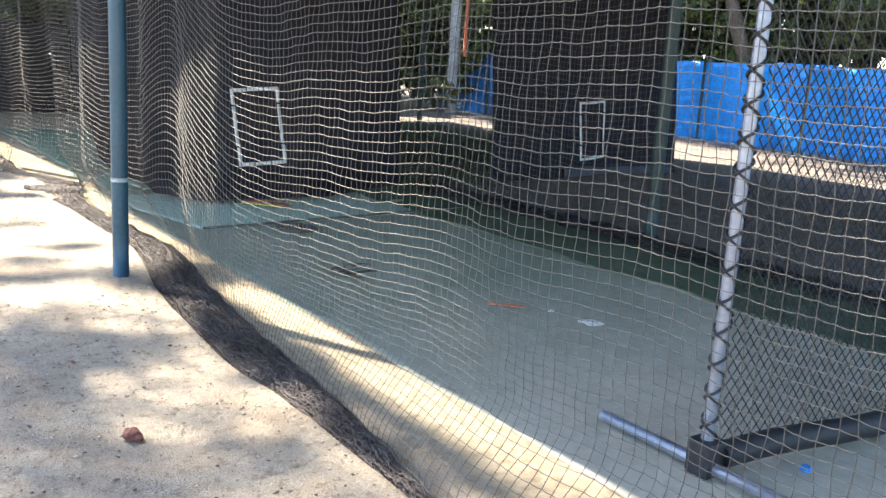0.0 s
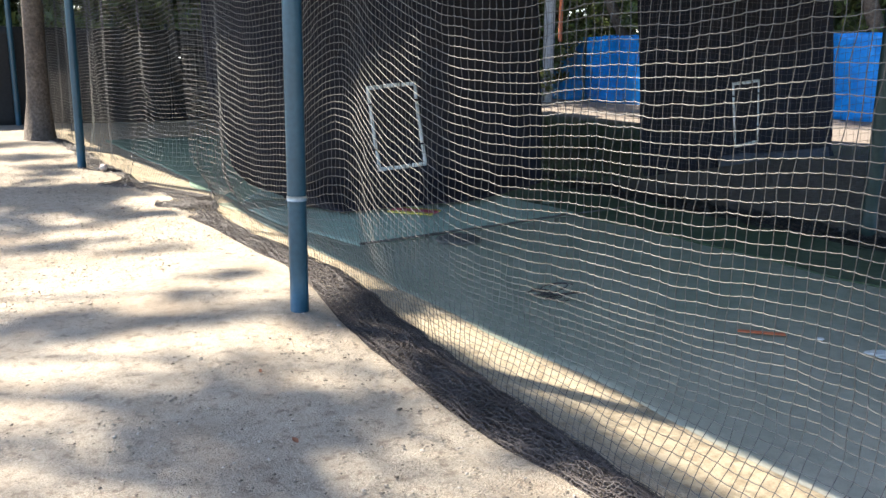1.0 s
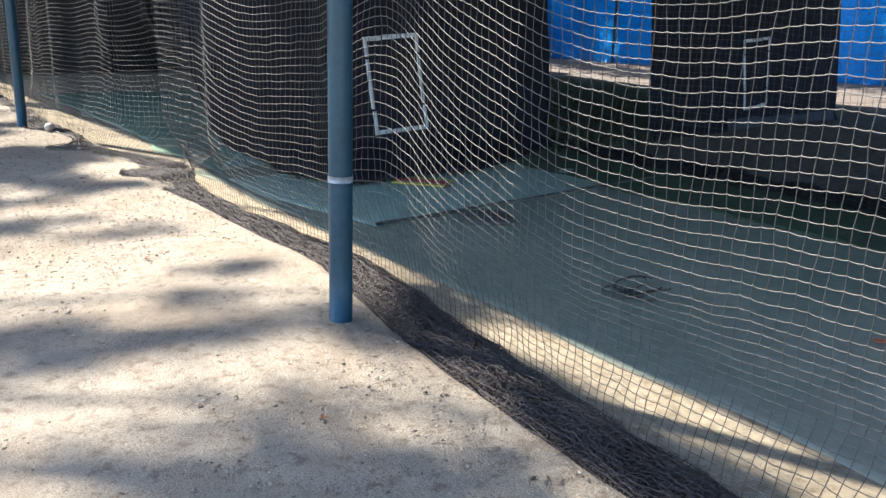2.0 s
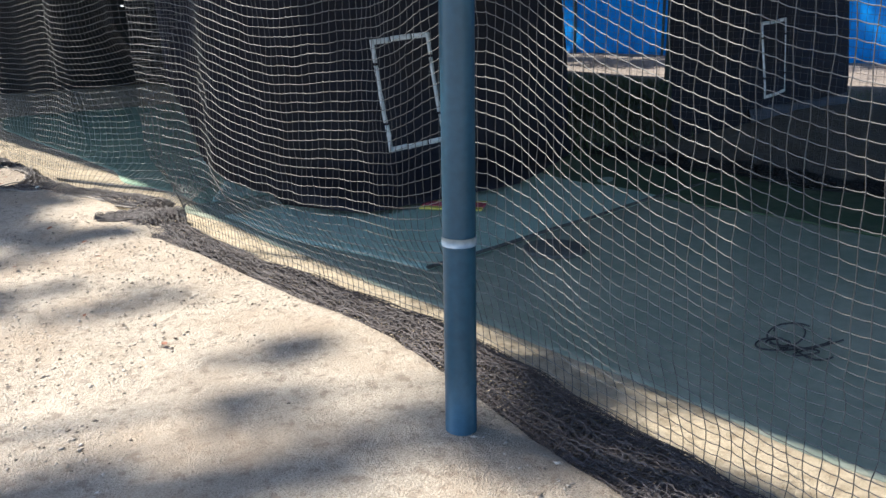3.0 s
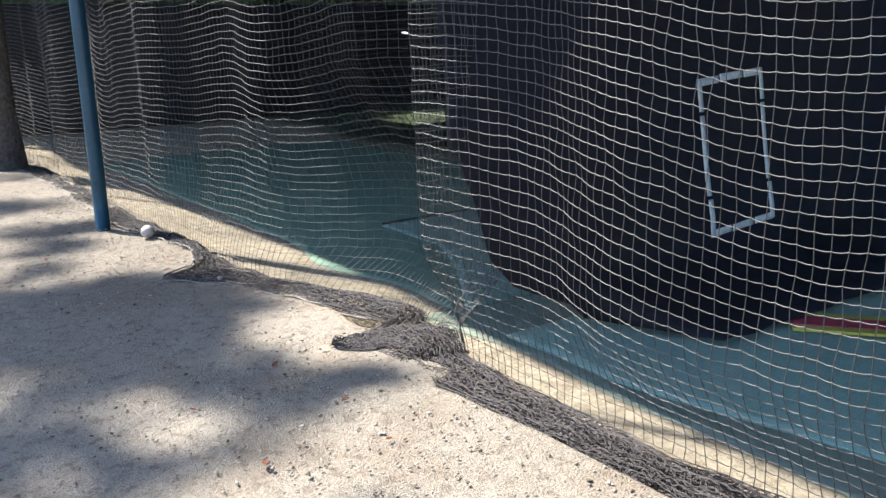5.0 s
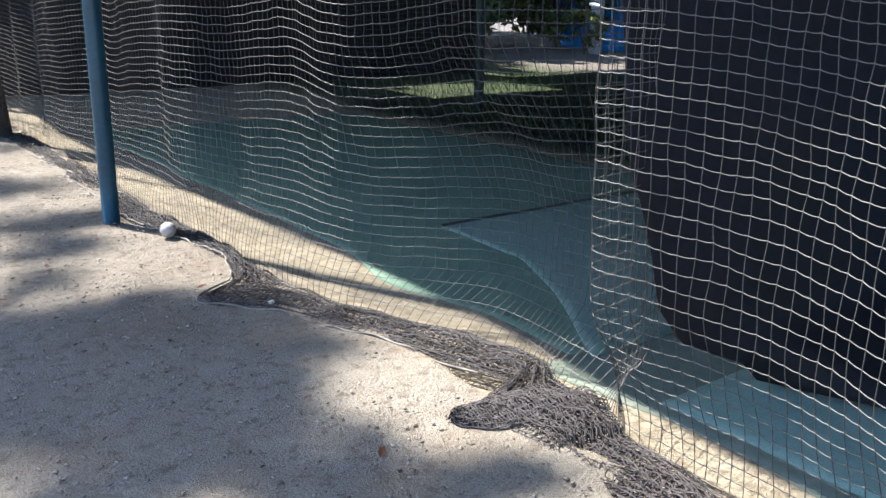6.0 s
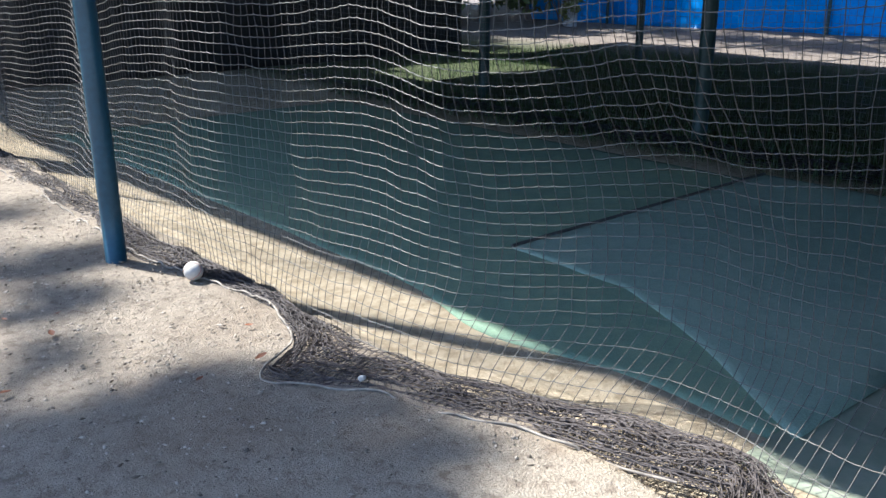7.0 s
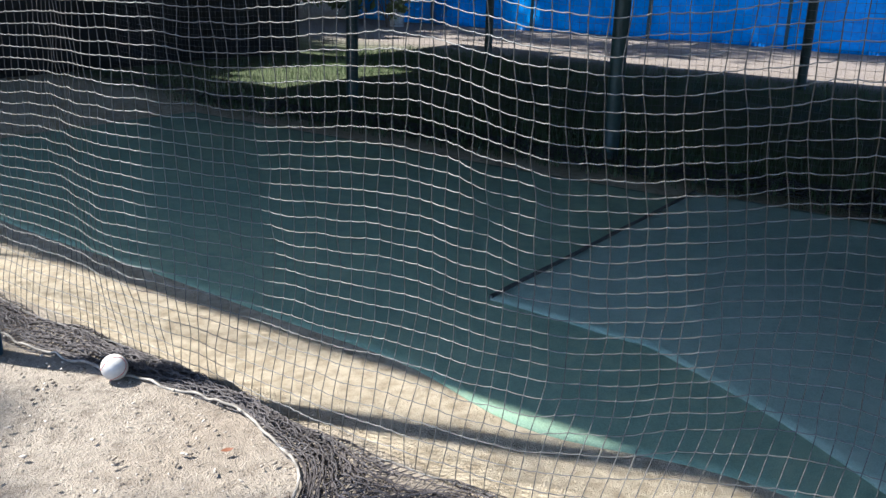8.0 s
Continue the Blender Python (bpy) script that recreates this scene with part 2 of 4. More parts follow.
def tube_grid(lines, radius, sides=3):
    """lines: array (n lines, m points, 3) -> verts, faces of thin tubes along each line."""
    P = np.asarray(lines, dtype=float)
    n, m, _ = P.shape
    T = np.gradient(P, axis=1)
    T /= np.linalg.norm(T, axis=2, keepdims=True) + 1e-9
    ref = np.zeros_like(T)
    ref[..., 0], ref[..., 1], ref[..., 2] = 0.83, 0.21, 0.37
    A = np.cross(T, ref)
    A /= np.linalg.norm(A, axis=2, keepdims=True) + 1e-9
    B = np.cross(T, A)
    ang = np.arange(sides) * 2 * np.pi / sides
    V = P[:, :, None, :] + radius * (A[:, :, None, :] * np.cos(ang)[None, None, :, None] + B[:, :, None, :] * np.sin(ang)[None, None, :, None])
    idx = np.arange(n * m * sides).reshape(n, m, sides)
    a, b = idx[:, :-1, :], idx[:, 1:, :]
    F = np.stack([a, b, np.roll(b, -1, axis=2), np.roll(a, -1, axis=2)], axis=-1).reshape(-1, 4)
    return V.reshape(-1, 3), F


def join_vf(parts):
    vs, fs, off = [], [], 0
    for v, f in parts:
        vs.append(v)
        fs.append(f + off)
        off += len(v)
    return np.concatenate(vs), np.concatenate(fs)


def pipe(points, radius, sides=14, cap=True):
    """One tube along a polyline, radius a number or one for each point."""
    P = np.asarray(points, dtype=float)
    m = len(P)
    rad = np.broadcast_to(np.asarray(radius, dtype=float), (m,))
    T = np.gradient(P, axis=0)
    T /= np.linalg.norm(T, axis=1, keepdims=True)
    ref = np.array([0.83, 0.21, 0.37])
    A = np.cross(T, ref)
    A /= np.linalg.norm(A, axis=1, keepdims=True)
    B = np.cross(T, A)
    ang = np.arange(sides) * 2 * np.pi / sides
    V = P[:, None, :] + rad[:, None, None] * (A[:, None, :] * np.cos(ang)[None, :, None] + B[:, None, :] * np.sin(ang)[None, :, None])
    idx = np.arange(m * sides).reshape(m, sides)
    a, b = idx[:-1], idx[1:]
    F = np.stack([a, b, np.roll(b, -1, axis=1), np.roll(a, -1, axis=1)], axis=-1).reshape(-1, 4)
    V = V.reshape(-1, 3)
    if cap:
        # close each end with a fan round its middle point
        n0 = len(V)
        V = np.concatenate([V, P[:1], P[-1:]])
        k = np.arange(0, sides, 2)
        k1, k2 = (k + 1) % sides, (k + 2) % sides
        if sides % 2 == 0:
            F = np.concatenate([F, np.stack([np.full(len(k), n0), idx[0][k2], idx[0][k1], idx[0][k]], axis=-1), np.stack([np.full(len(k), n0 + 1), idx[-1][k], idx[-1][k1], idx[-1][k2]], axis=-1)])
    return V, F


def sheet(xs, ys, fn):
    """Grid mesh: verts fn(x, y) over arrays xs, ys."""
    X, Y = np.meshgrid(xs, ys, indexing="ij")
    V = np.stack(fn(X, Y), axis=-1).reshape(-1, 3)
    n, m = len(xs), len(ys)
    idx = np.arange(n * m).reshape(n, m)
    F = np.stack([idx[:-1, :-1], idx[1:, :-1], idx[1:, 1:], idx[:-1, 1:]], axis=-1).reshape(-1, 4)
    return V, F


def thick(V, F, n, m, t):
    """Gives a grid sheet a thickness t along its own normals, closed round the rim."""
    G = V.reshape(n, m, 3)
    N = np.cross(np.gradient(G, axis=0), np.gradient(G, axis=1))
    N /= np.linalg.norm(N, axis=2, keepdims=True) + 1e-9
    W = (G - N * t).reshape(-1, 3)
    k = len(V)
    idx = np.arange(n * m).reshape(n, m)
    rim = np.concatenate([idx[:, 0], idx[-1, 1:], idx[::-1, -1][1:], idx[0, ::-1][1:]])
    R = np.stack([rim[:-1], rim[:-1] + k, rim[1:] + k, rim[1:]], axis=-1)
    return np.concatenate([V, W]), np.concatenate([F, F[:, ::-1] + k, R])


def waves(seed, n=5, lo=0.5, hi=3.0):
    """A smooth pseudo-random function of two arrays, values about -1 to 1."""
    rg = np.random.RandomState(seed)
    ks = [(rg.uniform(lo, hi) * rg.choice([-1, 1]), rg.uniform(lo, hi) * rg.choice([-1, 1]), rg.uniform(0, 6.28)) for _ in range(n)]
    return lambda a, b: sum(np.sin(kx * a + ky * b + p) for kx, ky, p in ks) / n ** 0.5 / 1.2


# ---- ground ----
# the net's foot along the slab: stations, outer edge and inner edge
HEM_S = [-7.0, -2.75, -2.1, -1.4, -0.9, -0.65, -0.2, 0.3, 0.7, 1.25, 1.8, 2.4, 2.7, 2.84, 2.95, 3.03, 3.09, 3.13, 3.18, 3.35, 3.5, 3.75, 3.92, 4.1, 4.3, 4.42, 4.54, 4.64, 4.87, 5.15, 5.4, 5.65, 5.85, 7.0, 13.0]
HEM_FRONT = [-0.04, -0.01, 0.01, -0.03, 0.01, 0.02, 0.07, 0.17, 0.23, 0.21, 0.21, 0.18, 0.148, 0.17, 0.16, 0.13, 0.085, 0.2, 0.42, 0.35, 0.31, 0.25, 0.16, 0.1, -0.06, -0.1, 0.11, 0.15, 0.225, 0.19, 0.14, 0.09, 0.08, 0.1, 0.1]
HEM_BACK = [0.1, 0.11, 0.21, 0.27, 0.31, 0.34, 0.4, 0.49, 0.53, 0.49, 0.48, 0.48, 0.49, 0.5, 0.5, 0.51, 0.52, 0.53, 0.56, 0.6, 0.56, 0.45, 0.39, 0.33, 0.3, 0.29, 0.28, 0.27, 0.28, 0.29, 0.29, 0.28, 0.25, 0.3, 0.3]


def build_ground():
    xs = np.unique(np.round(np.concatenate([[-400, -150, -60, -25, -12], np.arange(-6, -1.6, 0.2), np.arange(-1.6, 0.701, 0.025), [0.9, 1.3, 2, 3, 4], np.arange(4.5, 20, 0.5), [25, 40, 80, 160, 400]]), 3))
    ys = np.unique(np.round(np.concatenate([[-400, -150, -60, -25, -12], np.arange(-7, 14, 0.07), np.arange(14, 30, 1.0), [40, 80, 160, 400]]), 3))
    a, b, c = waves(3, 6, 0.6, 2.2), waves(4, 8, 4, 14), waves(5, 8, 0.3, 1.0)

    def fn(X, Y):
        near = np.clip((X + 7) / 2, 0, 1) * np.clip((15 - Y) / 3, 0, 1) * np.clip((Y + 9) / 2, 0, 1)
        Z = near * (0.008 * a(X, Y) + 0.004 * b(X, Y))
        edge = np.where(Y < 2.6, np.interp(Y, HEM_S, HEM_FRONT) + 0.03, 0.30 + 0.03 * b(Y, Y * 0.3))
        lane = np.clip((X - edge) / 0.04, 0, 1) * np.clip((4.8 - X) / 0.5, 0, 1) * np.clip((9.6 - Y) / 0.5, 0, 1)
        Z = Z * (1 - lane) + (FLOOR - 0.012) * lane
        bank = np.exp(-((X - 6.6) / 1.1) ** 2) * np.clip((4.5 - Y) / 2, 0, 1)
        Z = Z + 0.10 * bank + 0.03 * c(X, Y) * np.clip((X - 4.8) / 2, 0, 1)
        return X, Y, Z
    V, F = sheet(xs, ys, fn)
    ob = raw("ground", V, F, M_GROUND, smooth=True)
    tagged(ob, "pale sandy dirt ground with darker soil past the lanes", "ground", kind="structure")


def build_turf():
    e1, e2 = waves(11, 6, 1.0, 5), waves(12, 5, 3, 9)

    def carpet(name, x0, x1, y0, y1, z, mat, label, ragged=0.03, bulge=0.0, slant=0.0, skew=0.0, lip_shade=""):
        xs, ys = np.linspace(0, 1, 60), np.linspace(y0, y1, int((y1 - y0) / 0.08) + 2)

        def fn(U, Y):
            left = x0 + ragged * e1(Y, Y * 0.4) - bulge * np.exp(-((Y - 4.3) / 0.36) ** 2) - slant * np.clip(Y - y0, 0, 1)
            X = left + (x1 - left) * U
            Yy = Y + ragged * 0.6 * e1(X, X * 0.3) * (np.abs(Y - y0) < 0.05)
            return X, Yy + skew * (X - x0) * np.clip((y1 - Y) / (y1 - y0), 0, 1), z + 0.0012 * e2(X, Y)
        V, F = sheet(xs, ys, fn)
        V, F = thick(V, F, len(xs), len(ys), 0.012)
        ob = tagged(raw(name, V, F, mat, smooth=True), label, "turf", kind="structure")
        # a thin dark tube stands in for the shadow along the mat's raised edge
        if lip_shade:
            far = lip_shade == "far"
            us = np.linspace(0.0, 1.0, 60)
            G = np.stack(fn(us, np.full(60, ys[-1] if far else ys[0])), axis=-1)
            V, F = pipe(G + np.array([0, 0, 0.003]), 0.009, 8)
            raw("lip_shade", V, F, M_RUBBER, ob, "dark strip for the shadow at the raised edge", smooth=True)
    carpet("lane_floor", 0.68, 3.12, -9.0, 3.3, FLOOR - 0.006, M_LANE, "dusty grey-green worn lane floor", 0.03)
    carpet("grass_strip", 2.92, 3.85, -9.0, 3.3, FLOOR + 0.005, M_STRIP, "dark green grass strip beside the lane floor", 0.05)
    carpet("lane_turf", 0.815, 3.40, 3.3, 9.05, FLOOR - 0.006, M_GREEN, "dark green artificial turf strip", 0.015, 0.105)
    carpet("batting_mat", 0.86, 3.55, 3.24, 4.88, FLOOR + 0.004, M_MAT_DARKER, "pale green artificial turf mat behind the curtain", 0.02, slant=-0.56, lip_shade="far")
    carpet("batting_mat", 0.945, 3.55, 1.30, 2.88, FLOOR + 0.004, M_MAT, "pale green artificial turf batting mat", 0.012, slant=0.20, skew=0.10, lip_shade="near")


# ---- posts ----
def build_posts():
    def post(x, y, height, radius, mat, label, cat, band=None, group="", z0=0.0):
        t = thing("post", label, cat, group, at=(x, y, z0))
        V, F = pipe([(0, 0, z) for z in np.linspace(-0.05, height, 12)], radius, 24)
        raw("tube", V, F, mat, t, smooth=True)
        V, F = pipe([(0, 0, height - 0.01), (0, 0, height + 0.02), (0, 0, height + 0.035)], [radius + 0.004, radius + 0.004, 0.004], 24)
        raw("cap", V, F, mat, t, smooth=True)
        if band:
            V, F = pipe([(0, 0, band - 0.011), (0, 0, band + 0.011)], radius + 0.0025, 24)
            raw("band", V, F, M_BAND, t, "pale worn tape band", smooth=True)
    post(0, 0, 2.9, 0.0415, M_POST, "blue-green painted steel post with a pale band", "post", 0.52, "posts along the net")
    post(0, 5.74, 2.9, 0.0415, M_POST, "blue-green painted steel post with chipped paint", "post", None, "posts along the net")
    post(0, 11.48, 2.9, 0.0415, M_POST, "blue-green painted steel post by the dark fence", "post", None, "posts along the net")
    for x, y in ((3.95, -0.2), (3.95, 5.6), (4.4, 8.2), (8.6, -0.1), (8.6, 5.6), (8.2, 9.3)):
        post(x, y, 2.9, 0.05, M_DARKPOST, "dark green steel post between the lanes", "post", None, "lane posts")


def build_roof():
    drift = ROOF_Z / SUN_DIR.z
    edge = LIT + drift * SUN_DIR.x
    wv = waves(21, 5, 0.5, 1.5)
    # the cloth's edge, bent so that its shade falls at set places along the lane
    scallop = lambda Y: np.interp(Y - drift * SUN_DIR.y, [-3.0, -0.5, 1.8, 2.6, 3.1, 3.6, 4.1, 4.8, 5.7, 6.9, 7.6], [0.01, 0.0, -0.02, -0.01, 0.03, 0.09, 0.11, 0.08, 0.04, -0.03, -0.07])
    # the second and third cloths are unseen, added to darken the ground beyond
    for x0, x1, y0, y1 in ((edge, 3.9, -8, 13), (3.85, 9.0, -4, 11.3), (6.0, 9.4, 11.2, 13.0)):
        t = thing("roof_cloth", "unseen dark green cloth over a lane, set to cast its shade", "roof", kind="structure")
        xs, ys = np.linspace(x0, x1, 40), np.linspace(y0, y1, 120)
        V, F = sheet(xs, ys, lambda X, Y: (X + (scallop(Y) * np.clip((1.5 - X) / 1.4, 0, 1) if x0 < 1 else 0 * X), Y, ROOF_Z - (0.08 if x0 > 1 else 0) + 0.05 * np.sin((X - x0) / (x1 - x0) * np.pi) * wv(X, Y)))
        V, F = thick(V, F, len(xs), len(ys), 0.01)
        raw("cloth", V, F, M_ROOF, t)
        for x in (x0 + 0.02, x1 - 0.03):
            V, F = pipe([(x + (scallop(y) if x < 1 else 0), y, ROOF_Z + (-0.06 if x0 > 1 else 0.03)) for y in np.linspace(y0, y1, 30)], 0.024, 12)
            raw("rail", V, F, M_DARKPOST, t, smooth=True)


# ---- curtains with taped strike zones ----
def build_curtain(name, label, xl, xr, y_at, top, y_top_off=0.25, flip=1, toe=None, seed=1, tape=None, tape_label="", left_edge=None):
    """A vinyl sheet hanging across a lane: y_at(x) is its line, toe(x) how far its foot lies out on the floor."""
    t = thing(name, label, "curtain")
    f1, f2 = waves(seed, 5, 1.5, 5), waves(seed + 1, 6, 5, 14)
    toe = toe or (lambda X: 0 * X)

    def fold(X, Z):
        low = np.clip(1 - Z / 0.2, 0, 1)
        y = y_at(X) + y_top_off * np.clip((Z - 0.3) / 2.4, 0, 1) - flip * toe(X) * low ** 1.6
        return y + 0.022 * f1(X, 0.25 * Z) + 0.008 * f2(X, 0.5 * Z)
    xs, zs = np.linspace(xl, xr, 110), np.linspace(0, 1, 60)

    def fn(X, R):
        Z = R ** 1.15 * top
        bottom = np.where(R < 0.001, 0.01 * f2(X, X), 0)
        X2 = X + (np.interp(Z, *left_edge) - xl) * ((xr - X) / (xr - xl)) ** 4 if left_edge else X
        return X2, fold(X, Z) + bottom, FLOOR + 0.035 + Z
    V, F = sheet(xs, zs, fn)
    V, F = thick(V, F, len(xs), len(zs), 0.004)
    raw("sheet", V, F, M_CLOTH, t, smooth=True)
    if tape:
        x0, x1, z0, z1, lean, wd = tape
        k = lambda a, z: (a + lean * (z - z0), z)
        rg = np.random.RandomState(seed)
        runs = []
        for (a, b) in (((x0, z1), (x1, z1 + 0.03)), ((x0, z0), (x1, z0 + 0.03)), ((x0, z0), (x0, z1)), ((x1, z0 + 0.03), (x1, z1 + 0.03))):
            upright = abs(a[0] - b[0]) < 0.01
            cuts = [0.0, 0.25, 0.80, 1.0] if upright else [0.0, 0.32, 0.70, 1.0]
            for i in range(len(cuts) - 1):
                g0 = cuts[i] + (0.012 if i else -0.02)
                g1 = cuts[i + 1] - (0.012 if i < len(cuts) - 2 else -0.02)
                pa = (a[0] + (b[0] - a[0]) * g0, a[1] + (b[1] - a[1]) * g0)
                pb = (a[0] + (b[0] - a[0]) * g1, a[1] + (b[1] - a[1]) * g1)
                runs.append((pa, pb, upright, rg.uniform(-0.003, 0.003)))
        for pa, pb, upright, off in runs:
            ts, ws = np.linspace(0, 1, 10), np.linspace(-wd / 2, wd / 2, 3)

            def fn2(T, W):
                a = pa[0] + (pb[0] - pa[0]) * T + (W + off if upright else 0)
                z = pa[1] + (pb[1] - pa[1]) * T + (0 if upright else W + off)
                X, Z = k(a, z)
                return X, fold(X, Z - FLOOR - 0.035) - flip * 0.006, Z
            V, F = sheet(ts, ws, fn2)
            V, F = thick(V, F, 10, 3, 0.0006)
            raw("tape_strip", V, F, M_TAPE, t, tape_label or "white tape strip")
    return t


def build_curtains():
    build_curtain("curtain", "black vinyl curtain with a white taped strike zone", 0.70, 3.6,
                  lambda X: 2.75 + 0.05 * (X - 1.9) ** 2, 3.0, left_edge=([0, 0.06, 0.17, 0.3, 0.5, 0.75], [1.05, 1.0, 0.74, 0.62, 0.57, 0.47]),
                  toe=lambda X: 0.50 * np.clip((3.75 - X) / 1.3, 0.1, 1) * np.clip((X - 0.66) / 0.4, 0.05, 1), seed=31,
                  tape=(1.82, 2.26, 0.215, 0.875, -0.10, 0.032))
    far_line = lambda X: 2.68 + 0.03 * (X - 6.3) ** 2
    far = build_curtain("curtain", "black vinyl curtain with a small taped strike zone", 4.72, 7.75, far_line, 3.0, toe=lambda X: 0.1 + 0 * X, seed=41,
                  tape=(5.98, 6.37, 0.235, 0.88, -0.02, 0.030))
    ripple = waves(47, 5, 2, 7)
    V, F = sheet(np.linspace(5.7, 7.6, 50), np.linspace(0.02, 0.165, 5), lambda X, Z: (X, far_line(X) - 0.10 + 0.25 * Z + 0.012 * ripple(X, Z), Z - 0.012 + 0.008 * ripple(X, X)))
    V, F = thick(V, F, 50, 5, 0.004)
    raw("hem_band", V, F, M_BANDCLOTH, far, "faded slate-blue hem band", smooth=True)


# ---- the long side net ----
def belly(s, z):
    """Where the slack net is dragged into the lane past the curtain's edge."""
    low = np.interp(z, [0.4, 0.6, 0.74, 0.9, 2.0], [1.0, 0.76, 0.5, 0.28, 0.05])
    tall = np.interp(z, [1.2, 2.4], [1.0, 0.1])
    mixed = np.clip((s - 3.05) / 0.3, 0, 1)
    b = np.interp(s, [2.80, 2.83, 2.90, 3.2, 3.5, 3.7, 3.9, 4.1, 4.3, 4.6, 4.9], [0.0, 0.22, 0.44, 0.47, 0.45, 0.37, 0.25, 0.13, 0.05, 0.01, 0.0])
    return b * (tall + (low - tall) * mixed)


def net_across(s, z):
    """How far inside the posts the net hangs, by the place along it and the height."""
    g = lambda c, w: np.exp(-((s - c) / w) ** 2)
    high = 0.31 - 0.03 * g(2.75, 0.2) + belly(s, z) + 0.05 * g(0.9, 0.5) - 0.04 * g(5.0, 0.5)
    f = (0.35 + 0.65 / (1 + np.exp(-4 * s))) * (0.030 * np.sin(2.9 * s + 0.6) + 0.028 * np.sin(5.3 * s + 0.5 * z + 1.0) + 0.016 * np.sin(9.1 * s - 0.9 * z))
    low = np.interp(s, HEM_S, HEM_BACK) - 0.02
    k = np.clip(z / (0.36 - 0.2 * np.clip(belly(s, z) / 0.3, 0, 1)), 0, 1)
    k = k * k * (3 - 2 * k)
    return low + (high + f - low) * k


# how the net's rows rise and sag between the points where it is tied up
SAG_S = [-6.5, -2.5, -1.68, -1.2, -0.76, -0.53, -0.2, 0.1, 0.36, 0.64, 0.88, 1.3, 1.6, 1.9, 2.15, 2.4, 2.8, 3.1, 3.5, 3.75, 4.0, 4.4, 4.6, 4.9, 5.4, 5.8, 6.5, 7.2, 8.2, 9.5, 12.5]
SAG_Z = [-0.10, -0.12, -0.17, -0.20, -0.19, -0.12, 0.0, 0.13, 0.21, 0.08, 0.03, 0.0, 0.01, 0.06, 0.10, 0.14, 0.15, 0.12, 0.10, 0.05, 0.04, 0.08, 0.07, 0.05, 0.03, 0.04, -0.05, 0.06, -0.02, 0.05, 0.0]


def net_sag(s):
    return sum(np.interp(s + o, SAG_S, SAG_Z) * k for o, k in ((-0.16, 0.12), (-0.08, 0.23), (0.0, 0.3), (0.08, 0.23), (0.16, 0.12))) + 0.008 * np.sin(7.3 * s)


